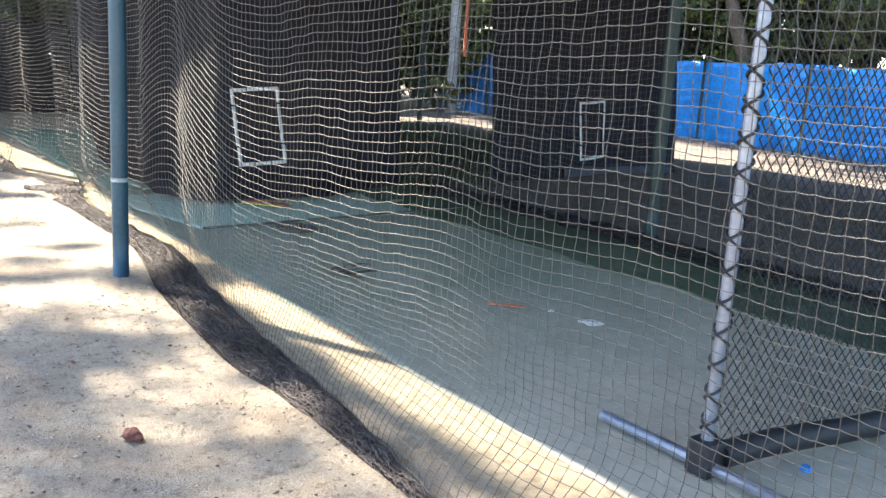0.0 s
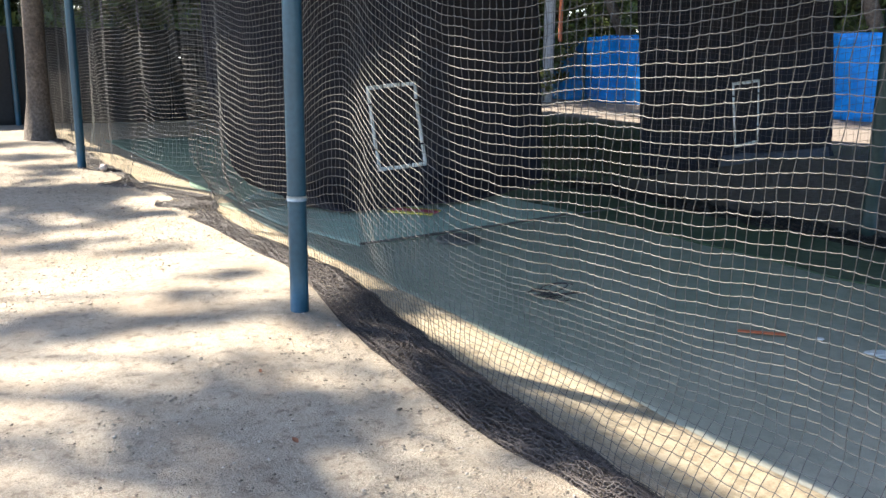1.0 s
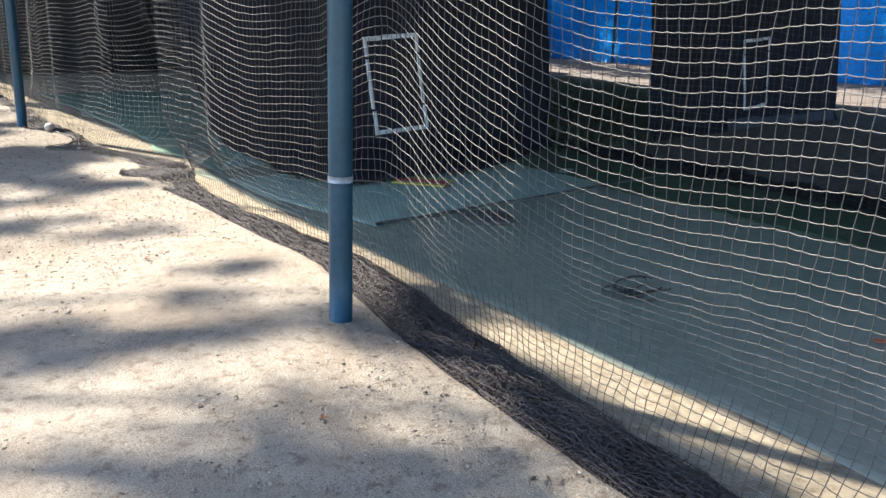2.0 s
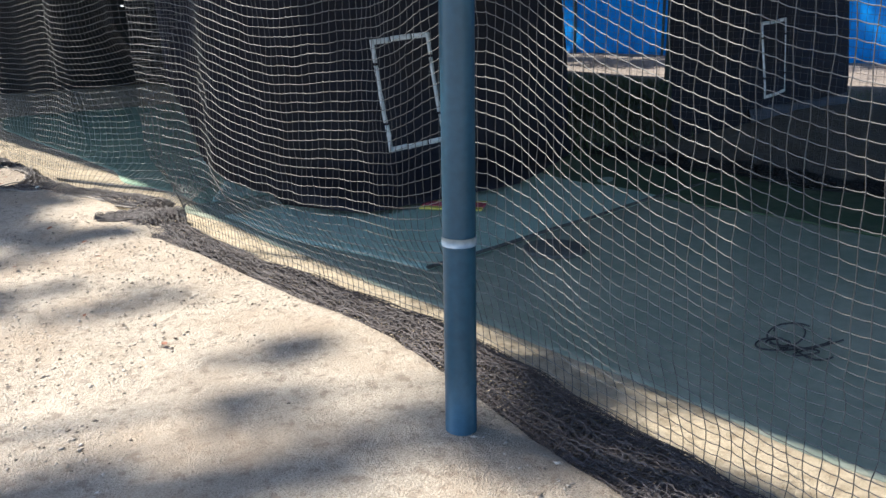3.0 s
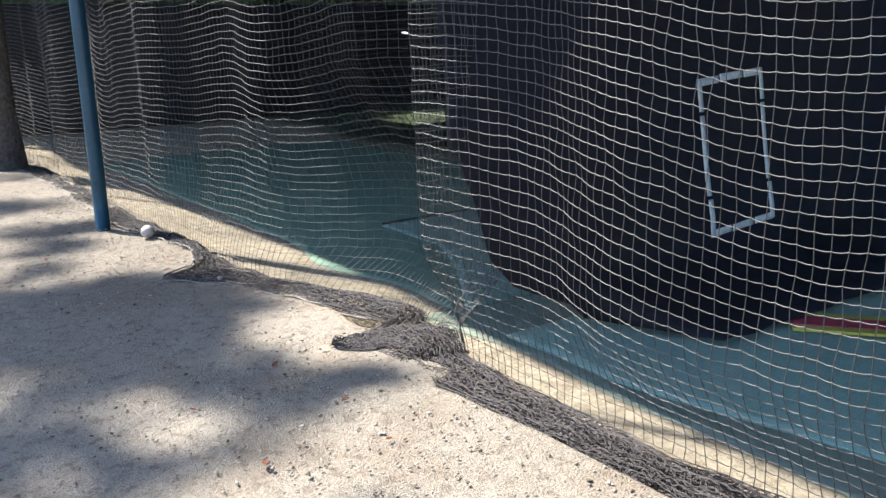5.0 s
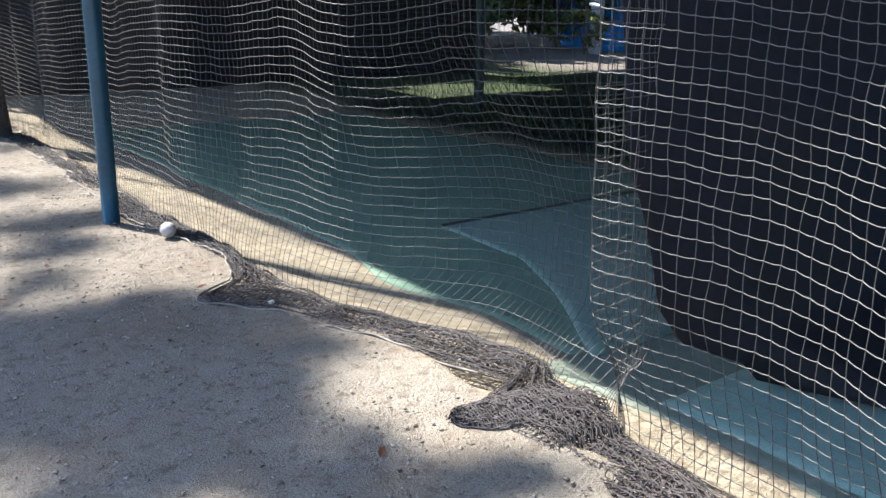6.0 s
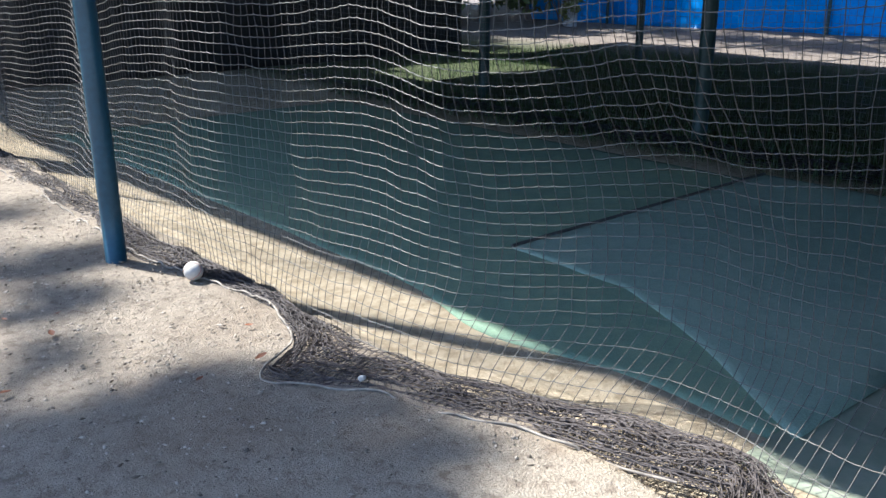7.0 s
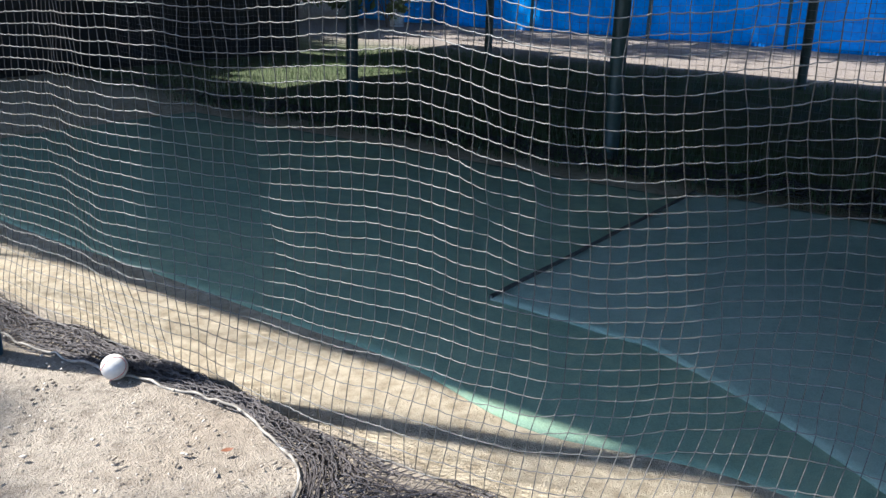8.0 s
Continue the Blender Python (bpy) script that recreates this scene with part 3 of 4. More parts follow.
def build_net():
    t = thing("side_net", "square-mesh twine net hanging in folds behind the posts", "net")
    fine = np.arange(-6.0, 12.5, 0.002)
    run = np.concatenate([[0], np.cumsum(np.hypot(np.diff(fine), np.diff(net_across(fine, 0.8 + 0 * fine))))])
    s = np.interp(np.arange(0, run[-1], 0.037), run, fine)
    z = np.arange(-0.03, 2.62, 0.0347)
    S, Z = np.meshgrid(s, z, indexing="ij")
    Zh = Z + net_sag(S) * np.clip(Z / 0.6, 0, 1)
    jx, jz = waves(61, 7, 9, 40), waves(62, 7, 9, 40)
    G = np.stack([net_across(S, np.maximum(Z, 0)) + 0.003 * jx(S, Z), S + 0.004 * jx(S, Z + 5) + 0.02 * np.sin(2.2 * S + 1.5 * Z), Zh + 0.003 * jz(S, Z)], axis=-1)
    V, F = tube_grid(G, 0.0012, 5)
    tagged(raw("upright_twine", V, F, M_NETCOL, t, "upright net twine with shade in its colour", smooth=True), kind="stuff")
    # the level twine hangs in a small bow from knot to knot
    D = G[1:] - G[:-1]
    rows = np.concatenate([(G[:-1] + D * f + np.array([0, 0, -0.0024 * math.sin(math.pi * f)]))[:, None] for f in (0.0, 0.4, 0.8)], axis=1)
    rows = rows.reshape(-1, G.shape[1], 3)
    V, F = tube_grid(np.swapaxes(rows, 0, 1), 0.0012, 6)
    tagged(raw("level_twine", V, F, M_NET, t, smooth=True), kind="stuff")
    near = (S > -3.2) & (S < 7.0) & (Z < 1.7)
    K = G[near]
    octv = np.array([(1, 0, 0), (0, 1, 0), (-1, 0, 0), (0, -1, 0), (0, 0, 1), (0, 0, -1)]) * 0.0027
    octf = np.array([(0, 1, 4), (1, 2, 4), (2, 3, 4), (3, 0, 4), (1, 0, 5), (2, 1, 5), (3, 2, 5), (0, 3, 5)])
    V = (K[:, None] + octv[None]).reshape(-1, 3)
    F = (octf[None] + 6 * np.arange(len(K))[:, None, None]).reshape(-1, 3)
    tagged(raw("knotting", V, F, M_NET, t, smooth=True), kind="stuff")
    # the slack of the net: diamond meshes pressed together in folds along the foot of the slab
    r = np.linspace(0, 1, 15)
    s2 = np.arange(-4.2, 10.0, 0.0114)
    S, R = np.meshgrid(s2, r, indexing="ij")
    h1 = waves(63, 7, 2, 9)
    soft = lambda a: sum(np.interp(S + o, HEM_S, a) for o in (-0.03, 0.0, 0.03)) / 3
    front = soft(HEM_FRONT) + 0.008 * h1(S, S)
    back = soft(HEM_BACK) + 0.012 * h1(S, S * 2) - 0.05 * np.clip((S - 1.5) * 3, 0, 1) * np.clip((2.9 - S) * 4, 0, 1)
    layers = []
    odd = np.arange(len(r))[None] % 2
    for seed, lift, inset, s_end in ((64, 0.004, 0.0, 99), (66, 0.009, 0.02, 99), (68, 0.014, 0.05, 99), (70, 0.020, 0.10, 5.6), (72, 0.026, 0.12, 2.9)):
        h2, h3, h4 = waves(seed, 8, 9, 30), waves(seed + 1, 6, 2, 7), waves(seed + 2, 8, 20, 60)
        X = front + (back - front) * (inset + (1 - 1.3 * inset) * R) + 0.008 * h2(S, R * 3)
        X = X + 0.011 * (np.abs(np.sin(np.pi * (S / 0.0455 + 0.5 * odd + 0.35 * h3(S * 0.7, R * 9)))) - 0.6) * np.sin(np.pi * np.clip(R, 0.06, 0.94))
        base = np.clip(-X / 0.05, 0, 1) * -FLOOR + FLOOR
        base = np.where(S > 2.8, np.maximum(base, -0.02), base)
        Zs = base + lift + np.abs(0.024 * np.sin(R * 8 + seed + 1.6 * h3(S, R)) + 0.012 * h2(S * 1.3, R * 4) + 0.006 * h4(S, R * 2)) * (0.12 + 0.88 * np.sin(np.pi * R))
        G = np.stack([X, S + 0.012 * h2(R * 3, S * 0.4), Zs], axis=-1)[s2 < s_end]
        layers += [tube_grid(np.swapaxes(G, 0, 1), 0.0017), tube_grid(G[::2], 0.0017)]
    # a tongue of slack kicked out over the sand
    u, v = np.linspace(0, 1, 46), np.linspace(-1, 1, 11)
    U, W = np.meshgrid(u, v, indexing="ij")
    for seed, lift in ((81, 0.004), (83, 0.012), (85, 0.022)):
        h2, h3 = waves(seed, 8, 5, 16), waves(seed + 1, 6, 12, 40)
        half = (0.055 + 0.035 * np.sin(2.6 * U + 0.3)) * np.clip((1.02 - U) / 0.18, 0.05, 1) ** 0.6
        crook = 0.02 * np.sin(5 * U)
        G = np.stack([0.52 - 0.43 * U + 0.004 * h3(U * 2, W), 2.95 + 0.14 * U + crook + half * W + 0.006 * h2(U, W), 0.004 + lift * (1 - W * W * 0.8) + np.abs(0.014 * h2(U * 2, W * 2) + 0.006 * h3(U * 2, W)) * (1 - 0.7 * W * W) - 0.03 * np.clip(0.35 - U, 0, 1)], axis=-1)
        layers += [tube_grid(np.swapaxes(G, 0, 1), 0.0018), tube_grid(G, 0.0018)]
    V, F = join_vf(layers)
    tagged(raw("slack", V, F, M_NETDARK, t, "dark bunched slack net", smooth=True), kind="stuff")
    k = s2 > 3.3
    wob = waves(75, 6, 6, 25)(s2, s2 * 0.5)
    hem = np.stack([front[:, 0] - 0.002 + 0.007 * wob, s2, np.where(front[:, 0] < 0.3, 0.003, -0.014) + 0.006 * np.sin(6.0 * s2 + 3 * wob)], axis=-1)[k][None]
    V, F = tube_grid(hem, 0.0040, 6)
    raw("hem_rope", V, F, M_ROPE, t, "pale frayed hem rope", smooth=True)


def build_divider_net():
    t = thing("divider_net", "black net hanging between the two lanes", "net")
    P = 0.05
    s, z = np.arange(-6.0, 11.0, P), np.arange(0.0, 2.75, P)
    S, Z = np.meshgrid(s, z, indexing="ij")
    w = waves(91, 6, 0.8, 3.5)
    G = np.stack([4.02 + 0.07 * w(S, 0.3 * Z), S, Z + 0.05 * w(0.5 * S, S)], axis=-1)
    V, F = join_vf([tube_grid(G, 0.0012), tube_grid(np.swapaxes(G, 0, 1), 0.0012)])
    tagged(raw("mesh", V, F, M_NETDARK, t), kind="stuff")
    r, s2 = np.linspace(0, 1, 20), np.arange(-6.0, 11.0, 0.04)
    S, R = np.meshgrid(s2, r, indexing="ij")
    h1, h2 = waves(93, 7, 2, 9), waves(94, 8, 12, 45)
    X = 3.72 + 0.05 * h1(S, S) + 0.36 * R + 0.012 * h2(S, R)
    Zs = FLOOR + 0.01 + np.abs(0.05 * np.sin(R * 8 + 2 * h1(S, R)) + 0.02 * h2(S, R * 3)) * (0.2 + 0.8 * np.sin(np.pi * R))
    G = np.stack([X, S, Zs], axis=-1)
    V, F = join_vf([tube_grid(G, 0.004), tube_grid(np.swapaxes(G, 0, 1), 0.004)])
    tagged(raw("slack", V, F, M_PAD, t), kind="stuff")


# ---- pitching screen ----
def build_screen():
    t = thing("pitching_screen", "galvanised pipe frame screen with laced net", "screen", at=(1.0, -3.0, FLOOR))
    V, F = pipe([(0, -0.45, 0.03), (0, 0.45, 0.03)], 0.022, 14)
    raw("foot", V, F, M_GALV, t, "galvanised foot pipe", smooth=True)
    V, F = pipe([(0, 0, z) for z in np.linspace(0.02, 2.1, 20)], 0.021, 14)
    raw("upright", V, F, M_GALV, t, smooth=True)
    bm = bmesh.new()
    box(bm, -0.045, 0.05, -0.045, 0.045, 0.0, 0.12, 0.012)
    part("joint", bm, M_PAD, t, "black joint wrap")
    V, F = pipe([(x, -0.02 - 0.12 * x, 0.06 + 0.01 * math.sin(6 * x)) for x in np.linspace(0.04, 2.1, 24)], 0.045, 12)
    raw("pad", V, F, M_PAD, t, "black foam padded lower rail", smooth=True)
    # the lacing cord climbs the upright in crossing turns
    ts = np.linspace(0, 2.0, 900)
    cords = [np.stack([0.026 * np.cos(d * ts * 62), 0.026 * np.sin(d * ts * 62), 0.12 + ts], axis=-1) for d in (1, -1)]
    V, F = tube_grid(np.stack(cords), 0.0050, 4)
    raw("lacing", V, F, M_PAD, t, "dark crossed lacing cord")
    # diamond mesh, sagging between the frame's sides
    sg = waves(71, 5, 2, 6)
    w, h, pitch, steep = 2.0, 1.95, 0.052, 1.25
    strands = []
    for d in (1, -1):
        for c in np.arange(-steep * w, h + steep * w, pitch):
            ends = sorted((np.clip(-c / (d * steep), 0, w), np.clip((h - c) / (d * steep), 0, w)))
            if ends[1] - ends[0] < 0.05:
                continue
            x = np.linspace(ends[0], ends[1], 40)
            z = c + d * steep * x
            bow = np.sin(np.pi * x / w)
            strands.append(np.stack([0.03 + x, -0.02 - 0.12 * x + 0.03 * sg(x, z) * bow, 0.1 + z - 0.06 * bow * np.clip(z, 0, 1)], axis=-1))
    V, F = tube_grid(np.stack(strands), 0.0026)
    tagged(raw("mesh", V, F, M_PAD, t, "dark knotted diamond-mesh screen net"), kind="stuff")


# ---- far side: tarpaulin fence, dark windscreen, trees ----
def build_fences():
    t = thing("tarp_fence", "bright blue tarpaulin fence on steel posts", "fence")
    wv, wv2 = waves(81, 6, 1.5, 5), waves(82, 6, 6, 16)
    for y in np.arange(-14.4, 15.0, 2.4):
        a, b = np.linspace(y - 0.03, y + 2.43, 40), np.linspace(-0.04, 1.66, 14)
        V, F = sheet(a, b, lambda A, B: (14.0 + 0.05 * wv(A, B * 0.4) + 0.02 * wv2(A, B), A, B + 0.03 * wv(A, A) * (B > 1)))
        V, F = thick(V, F, 40, 14, 0.003)
        raw("tarpaulin", V, F, M_BLUE, t, smooth=True)
        V, F = pipe([(13.9, y, z) for z in (-0.2, 0.9, 1.75)], 0.03, 10)
        raw("post", V, F, M_DARKPOST, t, smooth=True)
    f = thing("windscreen_fence", "black windscreen cloth fence closing the lanes", "fence")
    for x in np.arange(-9.6, 6.0, 2.4):
        a, b = np.linspace(x - 0.02, x + 2.42, 30), np.linspace(-0.03, 1.5, 12)
        V, F = sheet(a, b, lambda A, B: (A, 11.6 + 0.04 * wv(A, B * 0.5), B))
        V, F = thick(V, F, 30, 12, 0.003)
        raw("windscreen", V, F, M_FENCE, f, smooth=True)
        V, F = pipe([(x, 11.7, z) for z in (-0.2, 0.9, 1.6)], 0.03, 10)
        raw("post", V, F, M_DARKPOST, f, smooth=True)
    p = thing("utility_pole", "weathered grey pole with an orange stripe behind the tarpaulin", "pole", at=(12.6, 14.3, 0))
    V, F = pipe([(0, 0, z) for z in np.linspace(-0.2, 7, 8)], 0.14, 14)
    raw("shaft", V, F, M_POLE, p, smooth=True)
    V, F = pipe([(0.32, -0.05, z) for z in np.linspace(1.5, 5, 8)], 0.05, 10)
    raw("stripe", V, F, M_ORANGE, p, "orange marker pipe", smooth=True)


def leaf_cloud(rg, centres, radii, per, size):
    """Many small bent leaves round clump centres."""
    vs = []
    for c, r in zip(centres, radii):
        n = per
        d = rg.normal(size=(n, 3))
        d /= np.linalg.norm(d, axis=1, keepdims=True)
        p = np.asarray(c) + d * (r * rg.uniform(0.15, 1, (n, 1)) ** 0.6) * np.array([1, 1, 0.7])
        a = rg.normal(size=(n, 3))
        a /= np.linalg.norm(a, axis=1, keepdims=True)
        b = np.cross(a, rg.normal(size=(n, 3)))
        b /= np.linalg.norm(b, axis=1, keepdims=True)
        sz = size * rg.uniform(0.6, 1.3, (n, 1))
        vs.append(np.stack([p - a * sz, p + b * sz * 0.45, p + a * sz, p - b * sz * 0.45], axis=1))
    V = np.concatenate(vs).reshape(-1, 3)
    F = np.arange(len(V)).reshape(-1, 4)
    return V, F


def tree(name, x, y, height, crown_r, crown_lo, label, mat, seed, clumps=40, per=110, size=0.09, trunk=0.14, lean=(0, 0)):
    rg = np.random.RandomState(seed)
    t = thing(name, label, "tree", "trees round the cages", at=(x, y, 0))
    k = np.linspace(0, 1, 10)
    top = height * 0.8
    axis = np.stack([lean[0] * k + 0.12 * np.sin(5 * k + seed), lean[1] * k + 0.12 * np.sin(4 * k + 2 * seed) - 0.12 * np.sin(2 * seed), top * k - 0.1], axis=-1)
    parts = [pipe(axis, trunk * (1.25 - k), 12)]
    cs, rs = [], []
    for i in range(clumps):
        h = crown_lo + (height - crown_lo) * rg.uniform(0.0, 1) ** 0.8
        fr = (h - crown_lo) / (height - crown_lo)
        rad = crown_r * (0.45 + 0.55 * math.sin(math.pi * min(1, 0.18 + 0.75 * fr))) * rg.uniform(0.25, 1)
        an = rg.uniform(0, 6.283)
        cs.append((lean[0] * 0.8 + rad * math.cos(an), lean[1] * 0.8 + rad * math.sin(an), h))
        rs.append(rg.uniform(0.35, 0.75) * crown_r / 2.4)
    for c in cs[:14]:
        j = min(9, int(9 * max(0.25, (c[2] - 0.8) / max(top, 1)) * 0.8))
        a = axis[j]
        kk = np.linspace(0, 1, 6)[:, None]
        limb = a + (np.array(c) - a) * kk + np.array([0, 0, 0.25]) * np.sin(np.pi * kk)
        parts.append(pipe(limb, trunk * 0.35 * (1.1 - kk[:, 0]), 7))
    V, F = join_vf(parts)
    raw("trunk", V, F, M_BARK, t, smooth=True)
    V, F = leaf_cloud(rg, cs, rs, per, size)
    tagged(raw("crown", V, F, mat, t), kind="stuff")
    return t


def build_trees():
    lab = "leafy green tree with uneven crown"
    spots = [(17, -8), (17.5, -3), (17, 2), (18, 6), (17, 10.5), (18.5, 15), (14.5, 21), (19, 22), (11, 19.5), (7.5, 19), (4.5, 18.5), (1.5, 18), (-1.5, 18), (-5, 18), (-9, 17)]
    for i, (x, y) in enumerate(spots):
        tree("tree", x, y, 6.5 + (i * 7 % 3), 3.2, 0.7, lab, M_LEAF if i % 3 else M_LEAF_Y, 100 + i, 60, 140, 0.20)
    # the dense hedge of young trees behind the tarpaulin
    for i in range(16):
        tree("young_tree", 16.0 + 0.7 * math.sin(2.3 * i), -9 + 2.3 * i, 4.3 + 0.5 * math.sin(1.7 * i), 1.9, 0.5, "bushy young tree behind the tarpaulin fence", M_LEAF_Y if i % 4 == 1 else M_LEAF, 160 + i, 50, 130, 0.12, 0.06)
    for i in range(9):
        tree("young_tree", -2.5 + 2.0 * i, 17.0 + 0.8 * math.sin(2.9 * i), 3.6 + 0.5 * math.sin(1.3 * i), 1.8, 0.3, "bushy young tree behind the dark fence", M_LEAF, 190 + i, 50, 130, 0.12, 0.06)
    tree("shrub", 12.2, 14.2, 0.9, 0.5, 0.1, "small yellowish shrub beside the grey pole", M_LEAF_Y, 301, 14, 60, 0.05, 0.02)
    # leaning trees added to shade the ground past the lanes, crowns out of view
    for i, (x, y, lx, ly) in enumerate([(15.2, 13.5, -3.5, 0.5), (15.0, 6.2, -2.5, 1.0)]):
        tree("shade_tree", x, y, 9.5, 4.0, 5.0, "tall leaning tree added for shade, its crown out of view", M_LEAF, 140 + i, 70, 150, 0.16, 0.15, (lx, ly))


SHADE_FAR = [(0.55, 0.12, 0.10, 0.28, 240), (-0.38, 3.80, 0.38, 0.32, 900), (-0.55, 3.45, 0.35, 0.3, 700), (-0.70, 4.30, 0.4, 0.25, 650), (-0.28, 3.45, 0.2, 0.18, 260), (-0.9, 3.7, 0.3, 0.4, 500)]

# dappled shade: x, y and half-widths of the patches on the sand, and how many leaves make each
SHADE = [(-0.45, -0.95, 0.8, 0.75, 900), (-0.40, -2.2, 0.8, 0.8, 900), (0.12, -0.25, 0.22, 0.5, 330), (0.15, -1.3, 0.2, 0.5, 260), (-0.75, 3.98, 0.85, 0.60, 3300), (-0.08, 3.80, 0.25, 0.2, 200), (-0.75, 4.40, 0.40, 0.25, 420), (-0.25, 2.88, 0.30, 0.18, 260),
         (-0.95, 3.1, 0.5, 0.3, 500), (-0.75, 2.05, 0.35, 0.25, 300), (-0.28, 1.68, 0.26, 0.16, 110), (-0.12, 0.80, 0.25, 0.16, 110), (-0.30, 0.45, 0.25, 0.15, 110),
         (-0.50, 0.08, 0.75, 0.18, 600), (-0.95, 0.30, 0.4, 0.2, 300), (-0.55, -0.85, 0.50, 0.28, 420), (-0.62, -1.5, 0.60, 0.42, 620), (-0.70, -2.5, 0.75, 0.5, 560), (0.1, -1.72, 0.25, 0.14, 120), (0.32, -4.0, 0.55, 1.0, 3000),
         (-0.28, 5.85, 0.45, 0.28, 500), (-0.6, 6.8, 0.6, 0.4, 900), (-0.5, 8.2, 0.8, 0.5, 900), (0.45, 0.15, 0.2, 0.28, 260), (-1.6, 1.5, 0.5, 0.8, 700), (-1.5, 5.2, 0.5, 0.9, 700)]

SHADE += [(-0.35, 5.45, 0.30, 0.18, 300), (-0.52, 4.98, 0.20, 0.15, 130), (-0.25, 4.47, 0.25, 0.12, 200),
          (0.0, 2.75, 0.20, 0.14, 230), (-0.25, 3.1, 0.28, 0.18, 220), (-0.2, 4.05, 0.25, 0.25, 350), (-0.68, 2.55, 0.45, 0.22, 200), (-0.95, 2.75, 0.3, 0.2, 200)]

SHADE += SHADE_FAR + [(0.62, -3.5, 0.2, 0.5, 500)]

# small unseen leaf clumps added to shade the foot of the net before the first post
SHADE += [(0.34, y, 0.06, 0.34, 420) for y in (-0.3, -0.75, -1.3, -1.9, -2.5, -3.1)] + [(0.16, y, 0.09, 0.34, 230) for y in (-1.0, -1.65, -2.3, -3.0, -3.7, -4.4)]


# unseen tree: each clump is set on the sun ray of a wanted shade patch
def build_overhang():
    t = thing("unseen_overhead_tree", "unseen tall tree whose leaf clumps are set to shade the sand", "tree", at=(-6.5, 6.5, 0))
    rg = np.random.RandomState(7)
    k = np.linspace(0, 1, 12)
    axis = np.stack([0.3 * np.sin(3 * k), 0.2 * np.sin(4 * k), 10.5 * k - 0.1], axis=-1)
    parts = [pipe(axis, 0.24 * (1.2 - k), 14)]
    vs = []
    for x, y, rx, ry, n in SHADE:
        n = int(0.8 * n)
        h = rg.uniform(7.2, 9.0) if rx > 0.14 else rg.uniform(5.0, 5.6)
        c = np.array([x, y, 0]) + np.array(SUN_DIR) * (h / SUN_DIR.z) - np.array([-6.5, 6.5, 0])
        a = axis[rg.randint(5, 9)]
        kk = np.linspace(0, 1, 8)[:, None]
        parts.append(pipe(a + (c - a) * kk + np.array([0, 0, 0.5]) * np.sin(np.pi * kk), 0.035 * (1.1 - 0.95 * kk[:, 0]), 7))
        m = 7
        rr, an = np.sqrt(rg.uniform(0, 1, m)), rg.uniform(0, 6.283, m)
        lobe = rg.randint(0, m, n)
        d = np.stack([rx * (0.8 * rr * np.cos(an))[lobe] + 0.30 * rx * rg.normal(size=n), ry * (0.8 * rr * np.sin(an))[lobe] + 0.30 * ry * rg.normal(size=n), rg.normal(size=n) * 0.2], -1)
        d[:, :2] -= d[:, 2:3] * -np.array(SUN_DIR)[None, :2] / SUN_DIR.z
        p = c + d
        u = rg.normal(size=(n, 3))
        u /= np.linalg.norm(u, axis=1, keepdims=True)
        w = np.cross(u, rg.normal(size=(n, 3)))
        w /= np.linalg.norm(w, axis=1, keepdims=True)
        sz = rg.uniform(0.035, 0.075, (n, 1))
        vs.append(np.stack([p - u * sz, p + w * sz * 0.5, p + u * sz, p - w * sz * 0.5], axis=1))
    V, F = join_vf(parts)
    raw("trunk", V, F, M_BARK, t, smooth=True)
    V = np.concatenate(vs).reshape(-1, 3)
    tagged(raw("crown", V, np.arange(len(V)).reshape(-1, 4), M_LEAF, t), kind="stuff")


# ---- small things ----
def blob(name, label, category, x, y, z, size, mat, seed, squash=0.7):
    bm = bmesh.new()
    bmesh.ops.create_icosphere(bm, subdivisions=3, radius=size)
    for v in bm.verts:
        k = 1 + 0.40 * noise.noise(v.co * (1.4 / size) + Vector((seed, 0, 0))) + 0.22 * noise.noise(v.co * (4 / size))
        v.co = Vector((v.co.x * k, v.co.y * k * 0.85, v.co.z * k * squash))
    ob = part(name, bm, mat)
    ob.location = (x, y, z + size * squash * 0.75)
    ob.rotation_euler = (0, 0, seed)
    return tagged(ob, label, category)


def build_ball():
    r = 0.0368
    t = thing("baseball", "scuffed white baseball lying against the net hem", "ball", at=(0.125, 5.29, r + 0.002))
    bm = bmesh.new()
    bmesh.ops.create_uvsphere(bm, u_segments=32, v_segments=20, radius=r)
    part("cover", bm, M_BALL, t, smooth=True)
    k = np.linspace(0, 2 * np.pi, 120)
    a, b = 0.75, 0.25
    c = np.stack([a * np.cos(k) + b * np.cos(3 * k), a * np.sin(k) - b * np.sin(3 * k), 2 * math.sqrt(a * b) * np.sin(2 * k)], axis=-1)
    V, F = tube_grid((c * r * 1.002)[None], 0.0011, 5)
    raw("seam", V, F, M_STITCH, t, "worn red seam")
    t.rotation_euler = (0.5, 0.9, 0.3)


